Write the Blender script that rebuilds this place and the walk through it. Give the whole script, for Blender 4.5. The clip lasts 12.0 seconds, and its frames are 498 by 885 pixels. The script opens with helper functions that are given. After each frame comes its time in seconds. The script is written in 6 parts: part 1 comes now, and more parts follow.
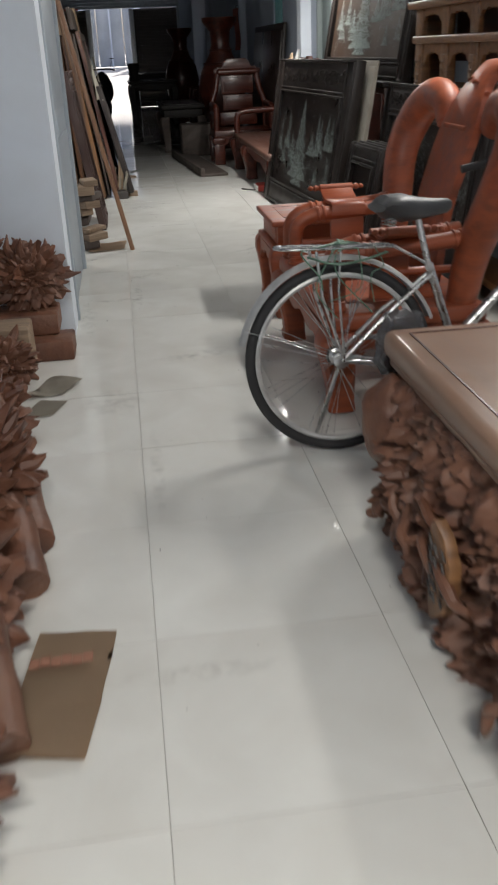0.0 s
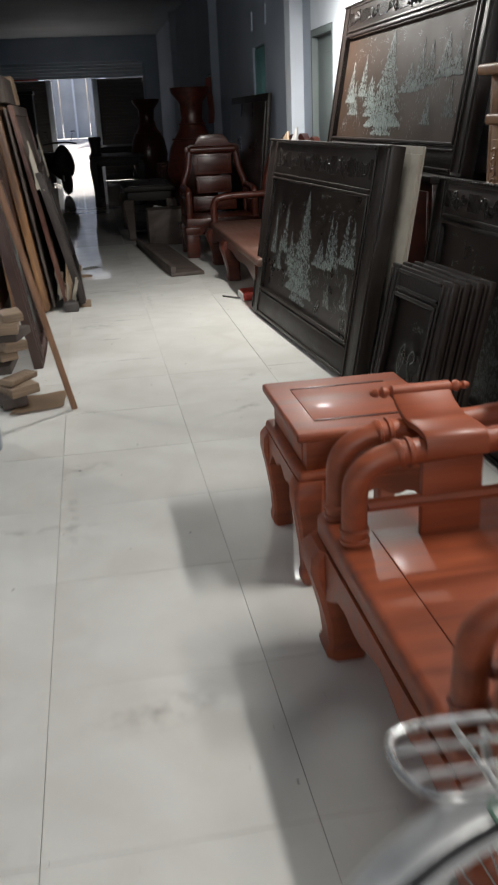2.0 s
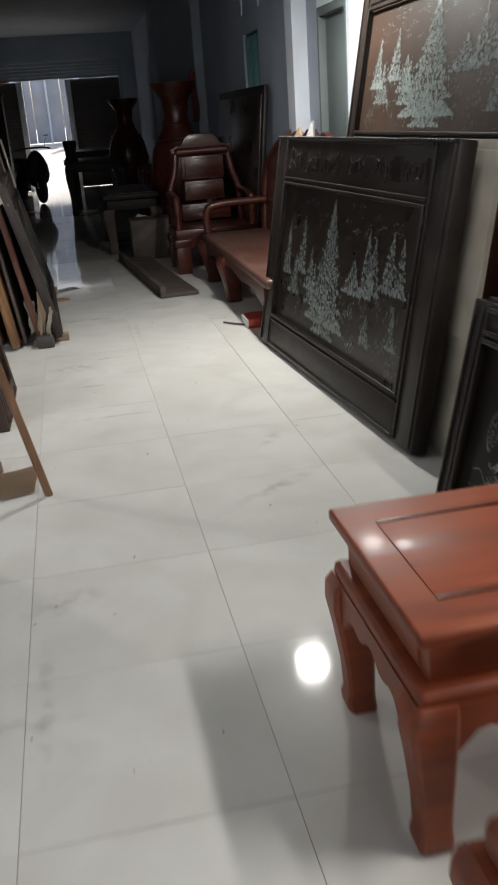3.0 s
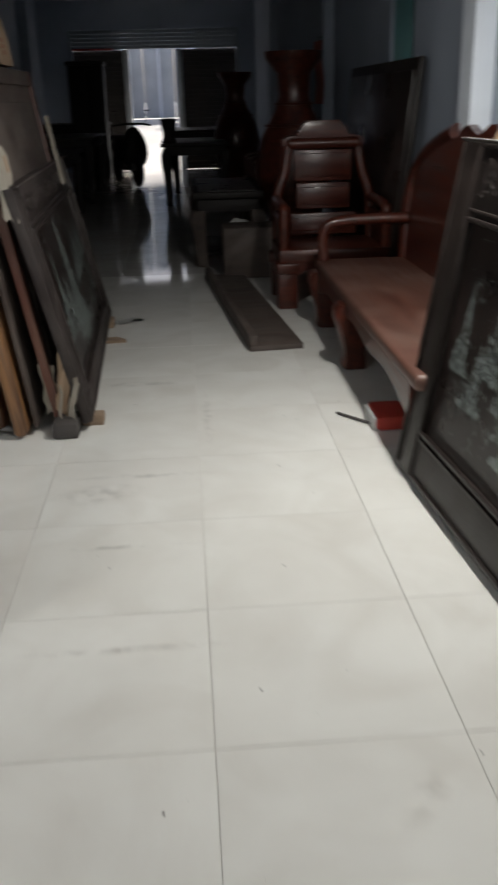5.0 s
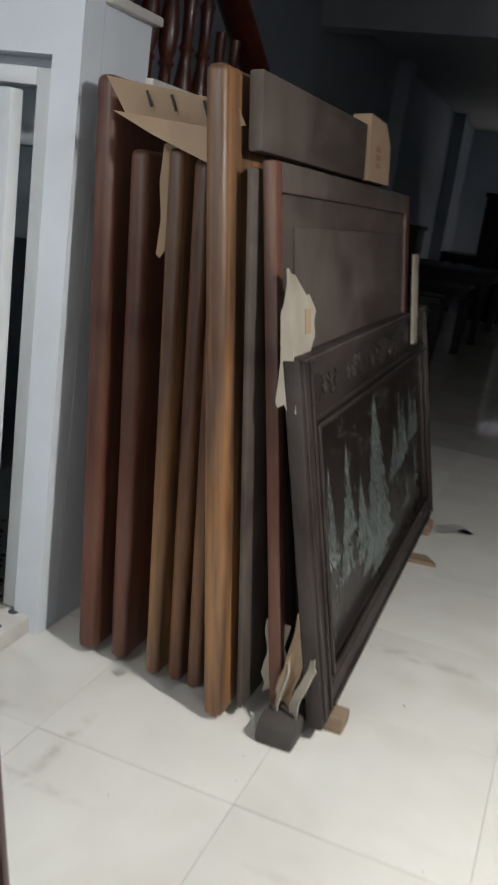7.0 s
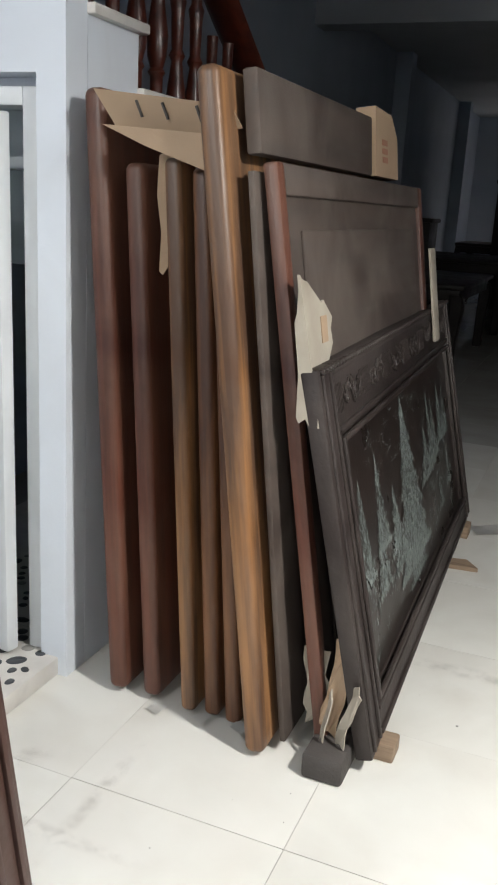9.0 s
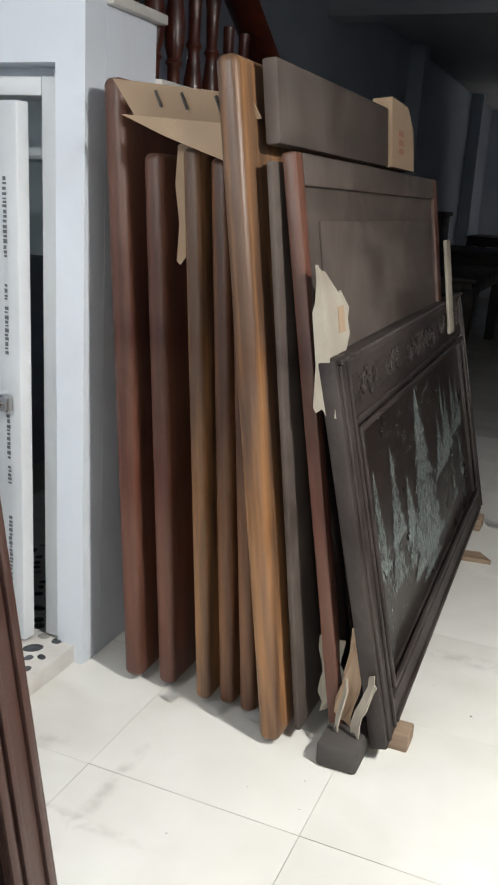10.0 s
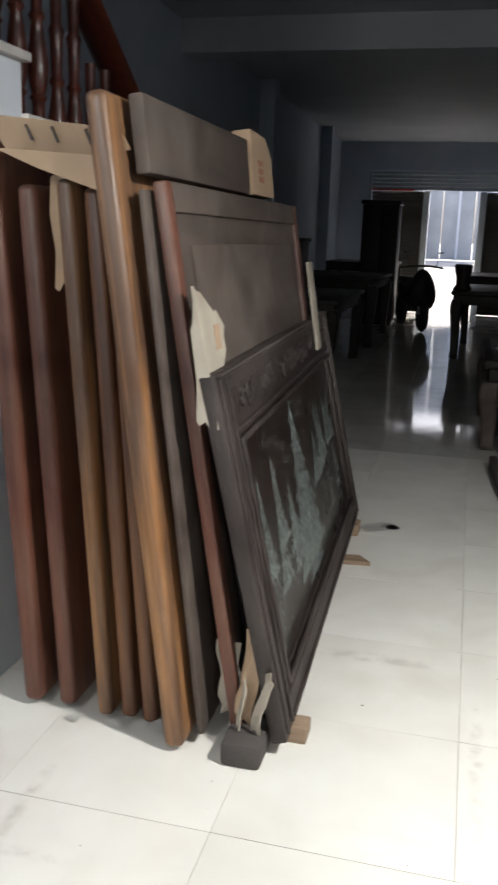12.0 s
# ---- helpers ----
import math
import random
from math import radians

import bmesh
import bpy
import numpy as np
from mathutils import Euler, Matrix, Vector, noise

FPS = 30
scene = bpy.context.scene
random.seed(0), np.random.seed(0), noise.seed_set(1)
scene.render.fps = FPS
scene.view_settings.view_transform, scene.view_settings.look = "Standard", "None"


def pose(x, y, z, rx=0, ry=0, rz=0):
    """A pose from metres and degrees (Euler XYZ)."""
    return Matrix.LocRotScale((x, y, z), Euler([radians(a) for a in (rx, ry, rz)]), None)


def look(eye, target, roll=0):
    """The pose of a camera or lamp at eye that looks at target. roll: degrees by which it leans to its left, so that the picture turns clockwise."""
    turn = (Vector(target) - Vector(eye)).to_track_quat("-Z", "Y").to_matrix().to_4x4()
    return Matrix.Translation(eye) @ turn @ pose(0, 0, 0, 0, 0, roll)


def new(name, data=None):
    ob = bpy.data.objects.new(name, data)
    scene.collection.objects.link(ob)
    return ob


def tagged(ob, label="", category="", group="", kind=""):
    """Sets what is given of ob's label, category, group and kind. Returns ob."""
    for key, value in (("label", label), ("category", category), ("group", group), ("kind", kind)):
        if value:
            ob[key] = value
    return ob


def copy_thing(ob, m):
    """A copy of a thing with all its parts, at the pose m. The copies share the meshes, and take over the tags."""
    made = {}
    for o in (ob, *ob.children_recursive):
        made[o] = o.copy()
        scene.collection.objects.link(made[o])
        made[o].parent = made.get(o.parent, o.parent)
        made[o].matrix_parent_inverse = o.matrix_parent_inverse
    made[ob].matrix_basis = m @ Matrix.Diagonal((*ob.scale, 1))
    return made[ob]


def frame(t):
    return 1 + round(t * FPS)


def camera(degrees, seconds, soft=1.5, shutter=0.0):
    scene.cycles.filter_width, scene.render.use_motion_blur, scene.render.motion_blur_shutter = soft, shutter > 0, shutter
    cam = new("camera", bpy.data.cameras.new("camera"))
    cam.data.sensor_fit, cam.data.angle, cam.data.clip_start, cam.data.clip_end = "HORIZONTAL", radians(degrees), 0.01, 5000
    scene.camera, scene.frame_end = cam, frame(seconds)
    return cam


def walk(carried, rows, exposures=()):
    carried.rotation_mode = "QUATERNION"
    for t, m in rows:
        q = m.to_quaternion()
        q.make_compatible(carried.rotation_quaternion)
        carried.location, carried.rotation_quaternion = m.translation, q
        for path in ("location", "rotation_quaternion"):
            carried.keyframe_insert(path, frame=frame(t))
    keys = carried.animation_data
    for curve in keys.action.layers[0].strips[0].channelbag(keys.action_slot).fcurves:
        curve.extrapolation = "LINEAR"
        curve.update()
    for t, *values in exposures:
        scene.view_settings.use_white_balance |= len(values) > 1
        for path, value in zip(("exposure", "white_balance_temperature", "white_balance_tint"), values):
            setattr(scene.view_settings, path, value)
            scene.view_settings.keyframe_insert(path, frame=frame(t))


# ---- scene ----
cam = camera(32.2, 12.0, soft=2.0, shutter=0.5)
PATH = [
    (0, (0.031, -0.635, 1.381), (0.259, 1.17, 0.549), -2.5),
    (0.5, (0.107, -0.069, 1.379), (0.306, 1.739, 0.547), -1.5),
    (1, (0.21, 0.491, 1.404), (0.489, 2.327, 0.66), -2.2),
    (1.5, (0.274, 1.006, 1.445), (0.502, 2.867, 0.75), -2.8),
    (2, (0.246, 1.569, 1.444), (0.549, 3.415, 0.734), -2.6),
    (2.5, (0.271, 2.168, 1.431), (0.604, 4.01, 0.727), -4.1),
    (2.7, (0.268, 2.394, 1.418), (0.603, 4.234, 0.709), -4.1),
    (4.5, (0.574, 4.428, 1.409), (0.83, 6.278, 0.696), -3.7),
    (5, (0.592, 4.982, 1.415), (0.713, 6.836, 0.676), -1.5),
    (5.5, (0.604, 5.511, 1.45), (0.454, 7.386, 0.771), 0.9),
    (6, (0.658, 5.975, 1.464), (0.298, 7.839, 0.834), 2.8),
    (6.5, (0.568, 6.324, 1.486), (0.007, 8.163, 0.934), 7.6),
    (7, (0.549, 6.597, 1.489), (-0.101, 8.41, 0.949), 8.1),
    (7.2, (0.55, 6.70, 1.487), (-0.165, 8.505, 0.975), 8.2),
    (9, (0.513, 6.73, 1.487), (-0.198, 8.522, 0.957), 3.3),
    (9.5, (0.508, 6.724, 1.482), (-0.216, 8.507, 0.935), 3.4),
    (10, (0.499, 6.71, 1.478), (-0.229, 8.491, 0.933), 3.4),
    (10.5, (0.504, 6.668, 1.481), (-0.216, 8.474, 1.011), 1.1),
    (11, (0.49, 6.649, 1.478), (-0.171, 8.479, 1.013), 1.4),
    (11.5, (0.46, 6.631, 1.461), (-0.109, 8.486, 0.977), 2.0),
    (12, (0.512, 6.591, 1.462), (0.048, 8.479, 0.995), 1.9),
]
EXPOSURES = [(0.0, 1.1), (0.7, 1.2), (1.5, 1.22), (2.5, 1.1), (4.5, 0.78), (5.5, 0.68), (6.3, 0.8), (7.0, 1.3), (9.0, 1.82), (11.0, 1.85), (12.0, 1.82)]
walk(cam, [(t, look(eye, target, roll)) for t, eye, target, roll in PATH], EXPOSURES)

# ---- light ----
world = bpy.data.worlds.new("sky")
scene.world = world
world.use_nodes = True
wn = world.node_tree.nodes
sky = wn.new("ShaderNodeTexSky")
sky.sky_type, sky.sun_disc = "NISHITA", False
sky.dust_density, sky.air_density = 5.0, 0.6
sky.sun_elevation, sky.sun_rotation = radians(50), radians(20)
world.node_tree.links.new(sky.outputs[0], wn["Background"].inputs[0])
wn["Background"].inputs[1].default_value = 0.12


def lamp(name, m, size, watts, colour=(1.0, 0.96, 0.9), size_y=None, spread=180):
    data = bpy.data.lights.new(name, "AREA")
    data.shape, data.size, data.size_y = "RECTANGLE", size, size_y or size
    data.energy, data.color, data.spread = watts, colour, radians(spread)
    ob = new(name, data)
    ob.matrix_world = m
    return ob


COOL = (1.0, 0.975, 0.925)
sun = new("sun", bpy.data.lights.new("sun", "SUN"))
sun.data.energy, sun.data.angle, sun.data.color = 3.0, radians(3), (1.0, 0.96, 0.9)
sun.matrix_world = look((0, 0, 0), (-0.3, -0.62, -1.0))
bulb = new("lamp_lobby", bpy.data.lights.new("lamp_lobby", "POINT"))
bulb.data.energy, bulb.data.color, bulb.data.shadow_soft_size = 18, COOL, 0.05
bulb.matrix_world = pose(-0.93, 6.56, 2.46)
lamp("lamp_hall", look((1.59, 7.96, 2.40), (1.59, 7.96, 0)), 0.155, 34, COOL)
lamp("lamp_wall", look((2.02, 3.53, 2.36), (0.55, 3.4, 0)), 0.9, 19, COOL, 0.08)
# unseen fill added above the entrance to brighten the near floor
lamp("fill_back", look((0.25, -2.0, 3.2), (0.25, -2.0, 0)), 0.9, 66, COOL, 0.1)


# ---- materials ----
def mat(name, base, rough=0.5, metal=0.0, second=None, scale=6.0, stretch=(1, 1, 1), bump=0.1, bump_scale=60.0,
        vary=0.0, dust=None, dust_amount=0.35, coat=0.0, spec=0.5, lo=0.32, hi=0.7):
    """A surface with two scales of tone, fine relief, and dust lying in soft blotches."""
    m = bpy.data.materials.new(name)
    m.use_nodes = True
    nt = m.node_tree
    n, ln = nt.nodes, nt.links
    bsdf = n["Principled BSDF"]
    tc = n.new("ShaderNodeTexCoord")
    mp = n.new("ShaderNodeMapping")
    mp.inputs["Scale"].default_value = stretch
    ln.new(tc.outputs["Object"], mp.inputs[0])
    where = tc.outputs["Object"]
    if vary:
        own = n.new("ShaderNodeObjectInfo")
        far_off = n.new("ShaderNodeVectorMath")
        far_off.operation = "SCALE"
        far_off.inputs[0].default_value = (37, 53, 11)
        ln.new(own.outputs["Random"], far_off.inputs["Scale"])
        shift = n.new("ShaderNodeVectorMath")
        ln.new(tc.outputs["Object"], shift.inputs[0])
        ln.new(far_off.outputs[0], shift.inputs[1])
        where = shift.outputs[0]
        ln.new(where, mp.inputs[0])
    big = n.new("ShaderNodeTexNoise")
    big.inputs["Scale"].default_value, big.inputs["Detail"].default_value = scale, 6
    ln.new(mp.outputs[0], big.inputs[0])
    ramp = n.new("ShaderNodeValToRGB")
    ramp.color_ramp.elements[0].position, ramp.color_ramp.elements[1].position = lo, hi
    ramp.color_ramp.elements[0].color = (*(second or [c * 0.75 for c in base]), 1)
    ramp.color_ramp.elements[1].color = (*base, 1)
    ln.new(big.outputs[0], ramp.inputs[0])
    colour = ramp.outputs[0]
    fine = n.new("ShaderNodeTexNoise")
    fine.inputs["Scale"].default_value, fine.inputs["Detail"].default_value = bump_scale, 5
    ln.new(mp.outputs[0], fine.inputs[0])
    if dust:
        dn = n.new("ShaderNodeTexNoise")
        dn.inputs["Scale"].default_value, dn.inputs["Detail"].default_value, dn.inputs["Distortion"].default_value = 2.3, 7, 1.2
        ln.new(where, dn.inputs[0])
        dr = n.new("ShaderNodeMapRange")
        dr.inputs[1].default_value, dr.inputs[2].default_value = 0.38, 0.68
        dr.inputs[3].default_value, dr.inputs[4].default_value = 0.0, dust_amount
        ln.new(dn.outputs[0], dr.inputs[0])
        dm = n.new("ShaderNodeMixRGB")
        dm.inputs[2].default_value = (*dust, 1)
        ln.new(dr.outputs[0], dm.inputs[0])
        ln.new(colour, dm.inputs[1])
        colour = dm.outputs[0]
    if vary:
        oi = n.new("ShaderNodeObjectInfo")
        vr = n.new("ShaderNodeMapRange")
        vr.inputs[3].default_value, vr.inputs[4].default_value = 1 - vary, 1 + vary
        ln.new(oi.outputs["Random"], vr.inputs[0])
        vm = n.new("ShaderNodeVectorMath")
        vm.operation = "SCALE"
        ln.new(colour, vm.inputs[0])
        ln.new(vr.outputs[0], vm.inputs["Scale"])
        colour = vm.outputs[0]
    ln.new(colour, bsdf.inputs["Base Color"])
    rr = n.new("ShaderNodeMapRange")
    rr.inputs[3].default_value, rr.inputs[4].default_value = rough * 0.65, min(1, rough * 1.35)
    ln.new(big.outputs[0], rr.inputs[0])
    ln.new(rr.outputs[0], bsdf.inputs["Roughness"])
    bsdf.inputs["Metallic"].default_value = metal
    bsdf.inputs["Coat Weight"].default_value = coat
    bsdf.inputs["Coat Roughness"].default_value = 0.15
    bsdf.inputs["Specular IOR Level"].default_value = spec
    if bump:
        bp = n.new("ShaderNodeBump")
        bp.inputs["Strength"].default_value, bp.inputs["Distance"].default_value = bump, 0.01
        ln.new(fine.outputs[0], bp.inputs["Height"])
        ln.new(bp.outputs[0], bsdf.inputs["Normal"])
    return m


GRAIN_Z, GRAIN_Y, GRAIN_X = (9, 9, 0.8), (9, 0.8, 9), (0.8, 9, 9)
TILE = mat("glazed_tile", (0.76, 0.76, 0.72), 0.055, second=(0.69, 0.685, 0.645), scale=2.6, bump=0.012, bump_scale=7, vary=0.01,
           dust=(0.47, 0.43, 0.37), dust_amount=0.22)
# darker, blotchier tile for the far rows and the outer edges
TILE_DULL = mat("dull_tile", (0.6, 0.59, 0.56), 0.06, second=(0.52, 0.51, 0.48), scale=1.6, bump=0.03, bump_scale=9,
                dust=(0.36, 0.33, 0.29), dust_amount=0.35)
GROUT = mat("grout", (0.64, 0.62, 0.58), 0.9, bump=0.3)
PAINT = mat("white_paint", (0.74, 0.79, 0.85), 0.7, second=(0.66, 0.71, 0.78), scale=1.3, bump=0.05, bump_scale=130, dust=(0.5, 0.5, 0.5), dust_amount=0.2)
# the pale wall paint darkened, so the hall's dimness sits in the colour
PAINT_DIM = mat("dimmed_wall_paint", (0.43, 0.48, 0.56), 0.75, second=(0.34, 0.385, 0.46), scale=1.1, bump=0.05, bump_scale=120)
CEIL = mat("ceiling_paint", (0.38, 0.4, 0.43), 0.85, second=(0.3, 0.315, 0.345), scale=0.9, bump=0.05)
ROSE = mat("red_lacquered_wood", (0.33, 0.07, 0.021), 0.5, second=(0.18, 0.036, 0.012), scale=3, stretch=GRAIN_X, bump=0.04, bump_scale=40, coat=0.06,
           dust=(0.3, 0.17, 0.12), dust_amount=0.1)
ROSE_DARK = mat("dark_red_wood", (0.085, 0.017, 0.008), 0.33, second=(0.034, 0.008, 0.005), scale=3, stretch=GRAIN_Y, bump=0.05, bump_scale=40, coat=0.2)
CARVED = mat("raw_carved_wood", (0.185, 0.075, 0.04), 0.5, second=(0.085, 0.032, 0.019), scale=9, bump=0.5, bump_scale=45, dust=(0.27, 0.15, 0.1), dust_amount=0.4)
TOPWOOD = mat("brown_table_top", (0.3, 0.16, 0.09), 0.38, second=(0.2, 0.1, 0.055), scale=2.4, stretch=GRAIN_Y, bump=0.04, bump_scale=30, coat=0.15, dust=(0.4, 0.3, 0.24), dust_amount=0.35)
BENCHWOOD = mat("dusty_red_bench_wood", (0.11, 0.044, 0.03), 0.4, second=(0.065, 0.025, 0.017), scale=3, stretch=GRAIN_Y, bump=0.05, bump_scale=40, dust=(0.22, 0.15, 0.12), dust_amount=0.35)
REDSLAB = mat("red_brown_slab", (0.15, 0.052, 0.032), 0.42, second=(0.055, 0.02, 0.014), scale=2.6, stretch=(9, 9, 0.55), lo=0.36, hi=0.66, bump=0.12, bump_scale=40, dust=(0.17, 0.095, 0.065), dust_amount=0.45)
DARKRED = mat("dark_brown_red_wood", (0.06, 0.027, 0.02), 0.45, second=(0.04, 0.018, 0.014), scale=4, bump=0.15, bump_scale=50, dust=(0.13, 0.09, 0.08), dust_amount=0.3)
HONEY = mat("honey_brown_slab", (0.34, 0.165, 0.065), 0.42, second=(0.085, 0.042, 0.023), scale=2.4, stretch=(9, 9, 0.55), lo=0.4, hi=0.62, bump=0.1, bump_scale=40, dust=(0.17, 0.13, 0.1), dust_amount=0.28)
BROWNSLAB = mat("brown_slab", (0.2, 0.09, 0.04), 0.45, second=(0.06, 0.026, 0.015), scale=2.6, stretch=(9, 9, 0.55), lo=0.38, hi=0.64, bump=0.08, bump_scale=40)
DUSTY = mat("dusty_brown_board", (0.07, 0.05, 0.041), 0.7, second=(0.036, 0.026, 0.022), scale=2.2, stretch=(1.0, 8, 8), bump=0.08, bump_scale=40, dust=(0.15, 0.125, 0.108), dust_amount=0.55)
BLACKWOOD = mat("black_stained_wood", (0.02, 0.014, 0.012), 0.42, second=(0.01, 0.007, 0.006), scale=5, bump=0.2, bump_scale=55, dust=(0.05, 0.042, 0.038), dust_amount=0.25, spec=0.3)
DUSTBLACK = mat("dusty_black_wood", (0.035, 0.026, 0.024), 0.5, second=(0.016, 0.012, 0.011), scale=5, bump=0.2, bump_scale=55, dust=(0.1, 0.085, 0.078), dust_amount=0.45, spec=0.35)
BLACKPANEL = mat("black_lacquer_panel", (0.024, 0.016, 0.014), 0.3, second=(0.013, 0.009, 0.008), scale=4, bump=0.05, dust=(0.045, 0.038, 0.033), dust_amount=0.2)
BROWNPANEL = mat("brown_lacquer_panel", (0.04, 0.022, 0.014), 0.6, second=(0.024, 0.014, 0.009), scale=4, bump=0.05, dust=(0.045, 0.034, 0.027), dust_amount=0.3, spec=0.2)
PEARL = mat("mother_of_pearl", (0.31, 0.355, 0.34), 0.35, second=(0.1, 0.12, 0.115), scale=45, bump=0.1, bump_scale=90, spec=0.8)
CABWOOD = mat("golden_carved_wood", (0.26, 0.125, 0.05), 0.45, second=(0.13, 0.06, 0.026), scale=4, stretch=GRAIN_X, bump=0.12, bump_scale=50)
CARD = mat("brown_cardboard", (0.42, 0.3, 0.2), 0.85, second=(0.33, 0.235, 0.155), scale=3, bump=0.08, bump_scale=90)
CARD_PALE = mat("pale_cardboard", (0.44, 0.405, 0.34), 0.85, second=(0.29, 0.255, 0.205), scale=5, bump=0.08)
SILVER = mat("silver_paint", (0.62, 0.62, 0.61), 0.35, 0.4, second=(0.45, 0.45, 0.44), scale=14, bump=0.05, dust=(0.36, 0.33, 0.3), dust_amount=0.3)
CHROME = mat("dull_chrome", (0.6, 0.6, 0.6), 0.28, 1.0, second=(0.42, 0.42, 0.41), scale=20, bump=0.03)
RUBBER = mat("black_rubber", (0.025, 0.025, 0.027), 0.75, bump=0.2)
SADDLE = mat("worn_black_saddle", (0.04, 0.042, 0.046), 0.42, second=(0.025, 0.026, 0.03), bump=0.1, dust=(0.1, 0.1, 0.1))
GREYMETAL = mat("grey_steel_door", (0.36, 0.4, 0.44), 0.5, 0.0, second=(0.29, 0.33, 0.37), scale=2, bump=0.03)
GREYGREEN = mat("grey_green_door_paint", (0.17, 0.2, 0.2), 0.55, second=(0.12, 0.145, 0.145), scale=2, bump=0.04)
ALU = mat("white_aluminium", (0.72, 0.75, 0.77), 0.4, second=(0.62, 0.65, 0.67), scale=3, bump=0.02)
GREEN = mat("green_plastic_twine", (0.15, 0.28, 0.2), 0.5, bump=0.2)
RAWWOOD = mat("raw_pine_block", (0.33, 0.24, 0.165), 0.85, second=(0.2, 0.14, 0.095), scale=7, stretch=GRAIN_X, bump=0.2)
DARKBLOCK = mat("dark_wood_block", (0.07, 0.062, 0.058), 0.8, bump=0.3)
BAMBOO = mat("brown_pole_wood", (0.3, 0.16, 0.09), 0.55, second=(0.2, 0.1, 0.055), scale=5, stretch=GRAIN_Z, bump=0.1)
PAPER = mat("white_paper", (0.7, 0.7, 0.68), 0.8, bump=0.05)
PRINT = mat("black_print", (0.16, 0.17, 0.18), 0.7, bump=0.0)
RED = mat("red_print", (0.55, 0.06, 0.04), 0.6, bump=0.0)
FADED = mat("faded_red_print", (0.36, 0.17, 0.11), 0.85, bump=0.0)
STONE = mat("dark_pebble", (0.07, 0.075, 0.085), 0.35, second=(0.03, 0.032, 0.036), scale=12, bump=0.05, vary=0.4)
PEBBLE_PALE = mat("pale_pebble", (0.36, 0.35, 0.33), 0.35, second=(0.24, 0.235, 0.22), scale=10, bump=0.05, vary=0.2)
STONE_PALE = mat("white_mosaic", (0.66, 0.64, 0.6), 0.35, second=(0.55, 0.53, 0.5), scale=12, bump=0.05)
TEAL = mat("teal_window_paint", (0.025, 0.1, 0.1), 0.5, bump=0.05)
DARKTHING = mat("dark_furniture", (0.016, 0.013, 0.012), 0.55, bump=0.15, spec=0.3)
BRICK = mat("grey_wall_render", (0.14, 0.14, 0.145), 0.9, scale=3, bump=0.3, bump_scale=20)
YARD = mat("pale_yard_concrete", (0.6, 0.58, 0.55), 0.9, scale=1.2, bump=0.2)
PANELBLUE = mat("blue_grey_sheet_metal", (0.42, 0.45, 0.48), 0.5, scale=2, bump=0.03)


def glass(name):
    m = bpy.data.materials.new(name)
    m.use_nodes = True
    b = m.node_tree.nodes["Principled BSDF"]
    b.inputs["Base Color"].default_value = (0.8, 0.88, 0.88, 1)
    b.inputs["Roughness"].default_value, b.inputs["Transmission Weight"].default_value = 0.05, 1.0
    return m


GLASS = glass("clear_glass")


def frosted(name):
    m = bpy.data.materials.new(name)
    m.use_nodes = True
    n, ln = m.node_tree.nodes, m.node_tree.links
    tr, mix = n.new("ShaderNodeBsdfTranslucent"), n.new("ShaderNodeMixShader")
    tr.inputs[0].default_value = (0.85, 0.9, 0.92, 1)
    mix.inputs[0].default_value = 0.75
    ln.new(n["Principled BSDF"].outputs[0], mix.inputs[1])
    ln.new(tr.outputs[0], mix.inputs[2])
    ln.new(mix.outputs[0], n["Material Output"].inputs[0])
    return m


FROSTED = frosted("frosted_glass_block")
FILM = mat("thin_grey_plastic", (0.1, 0.1, 0.105), 0.28, second=(0.05, 0.05, 0.055), scale=9, bump=0.5, bump_scale=14)
FILM.node_tree.nodes["Principled BSDF"].inputs["Alpha"].default_value = 0.72


# ---- mesh helpers ----
def finish(bm, name, material, smooth=True, angle=40):
    bmesh.ops.recalc_face_normals(bm, faces=bm.faces)
    me = bpy.data.meshes.new(name)
    bm.to_mesh(me)
    bm.free()
    for m in material if isinstance(material, (list, tuple)) else [material]:
        me.materials.append(m)
    if smooth:
        me.polygons.foreach_set("use_smooth", [True] * len(me.polygons))
        me.set_sharp_from_angle(angle=radians(angle))
    return me


def part(name, bm, material, parent, label="", smooth=True):
    ob = new(name, finish(bm, name, material, smooth))
    ob.parent = parent
    if label:
        ob["label"] = label
    return ob


def thing(name, m, label, category, group="", kind=""):
    ob = new(name)
    ob.matrix_world = m
    ob.empty_display_size = 0.1
    return tagged(ob, label, category, group, kind)


def structure(name, bm, material, label, category="", smooth=False):
    ob = new(name, finish(bm, name, material, smooth))
    return tagged(ob, label, category or name.split("_")[0], "", "structure")


def box(bm, x0, x1, y0, y1, z0, z1, bevel=0.0, seg=2, m=None):
    vs = bmesh.ops.create_cube(bm, size=1)["verts"]
    for v in vs:
        v.co = Vector((x0 + (v.co.x + 0.5) * (x1 - x0), y0 + (v.co.y + 0.5) * (y1 - y0), z0 + (v.co.z + 0.5) * (z1 - z0)))
    if bevel:
        es = list({e for v in vs for e in v.link_edges})
        out = bmesh.ops.bevel(bm, geom=es, offset=bevel, segments=seg, profile=0.5, affect="EDGES")
        vs = list({v for f in out["faces"] for v in f.verts} | {v for v in vs if v.is_valid})
    if m is not None:
        bmesh.ops.transform(bm, matrix=m, verts=vs)
    return vs


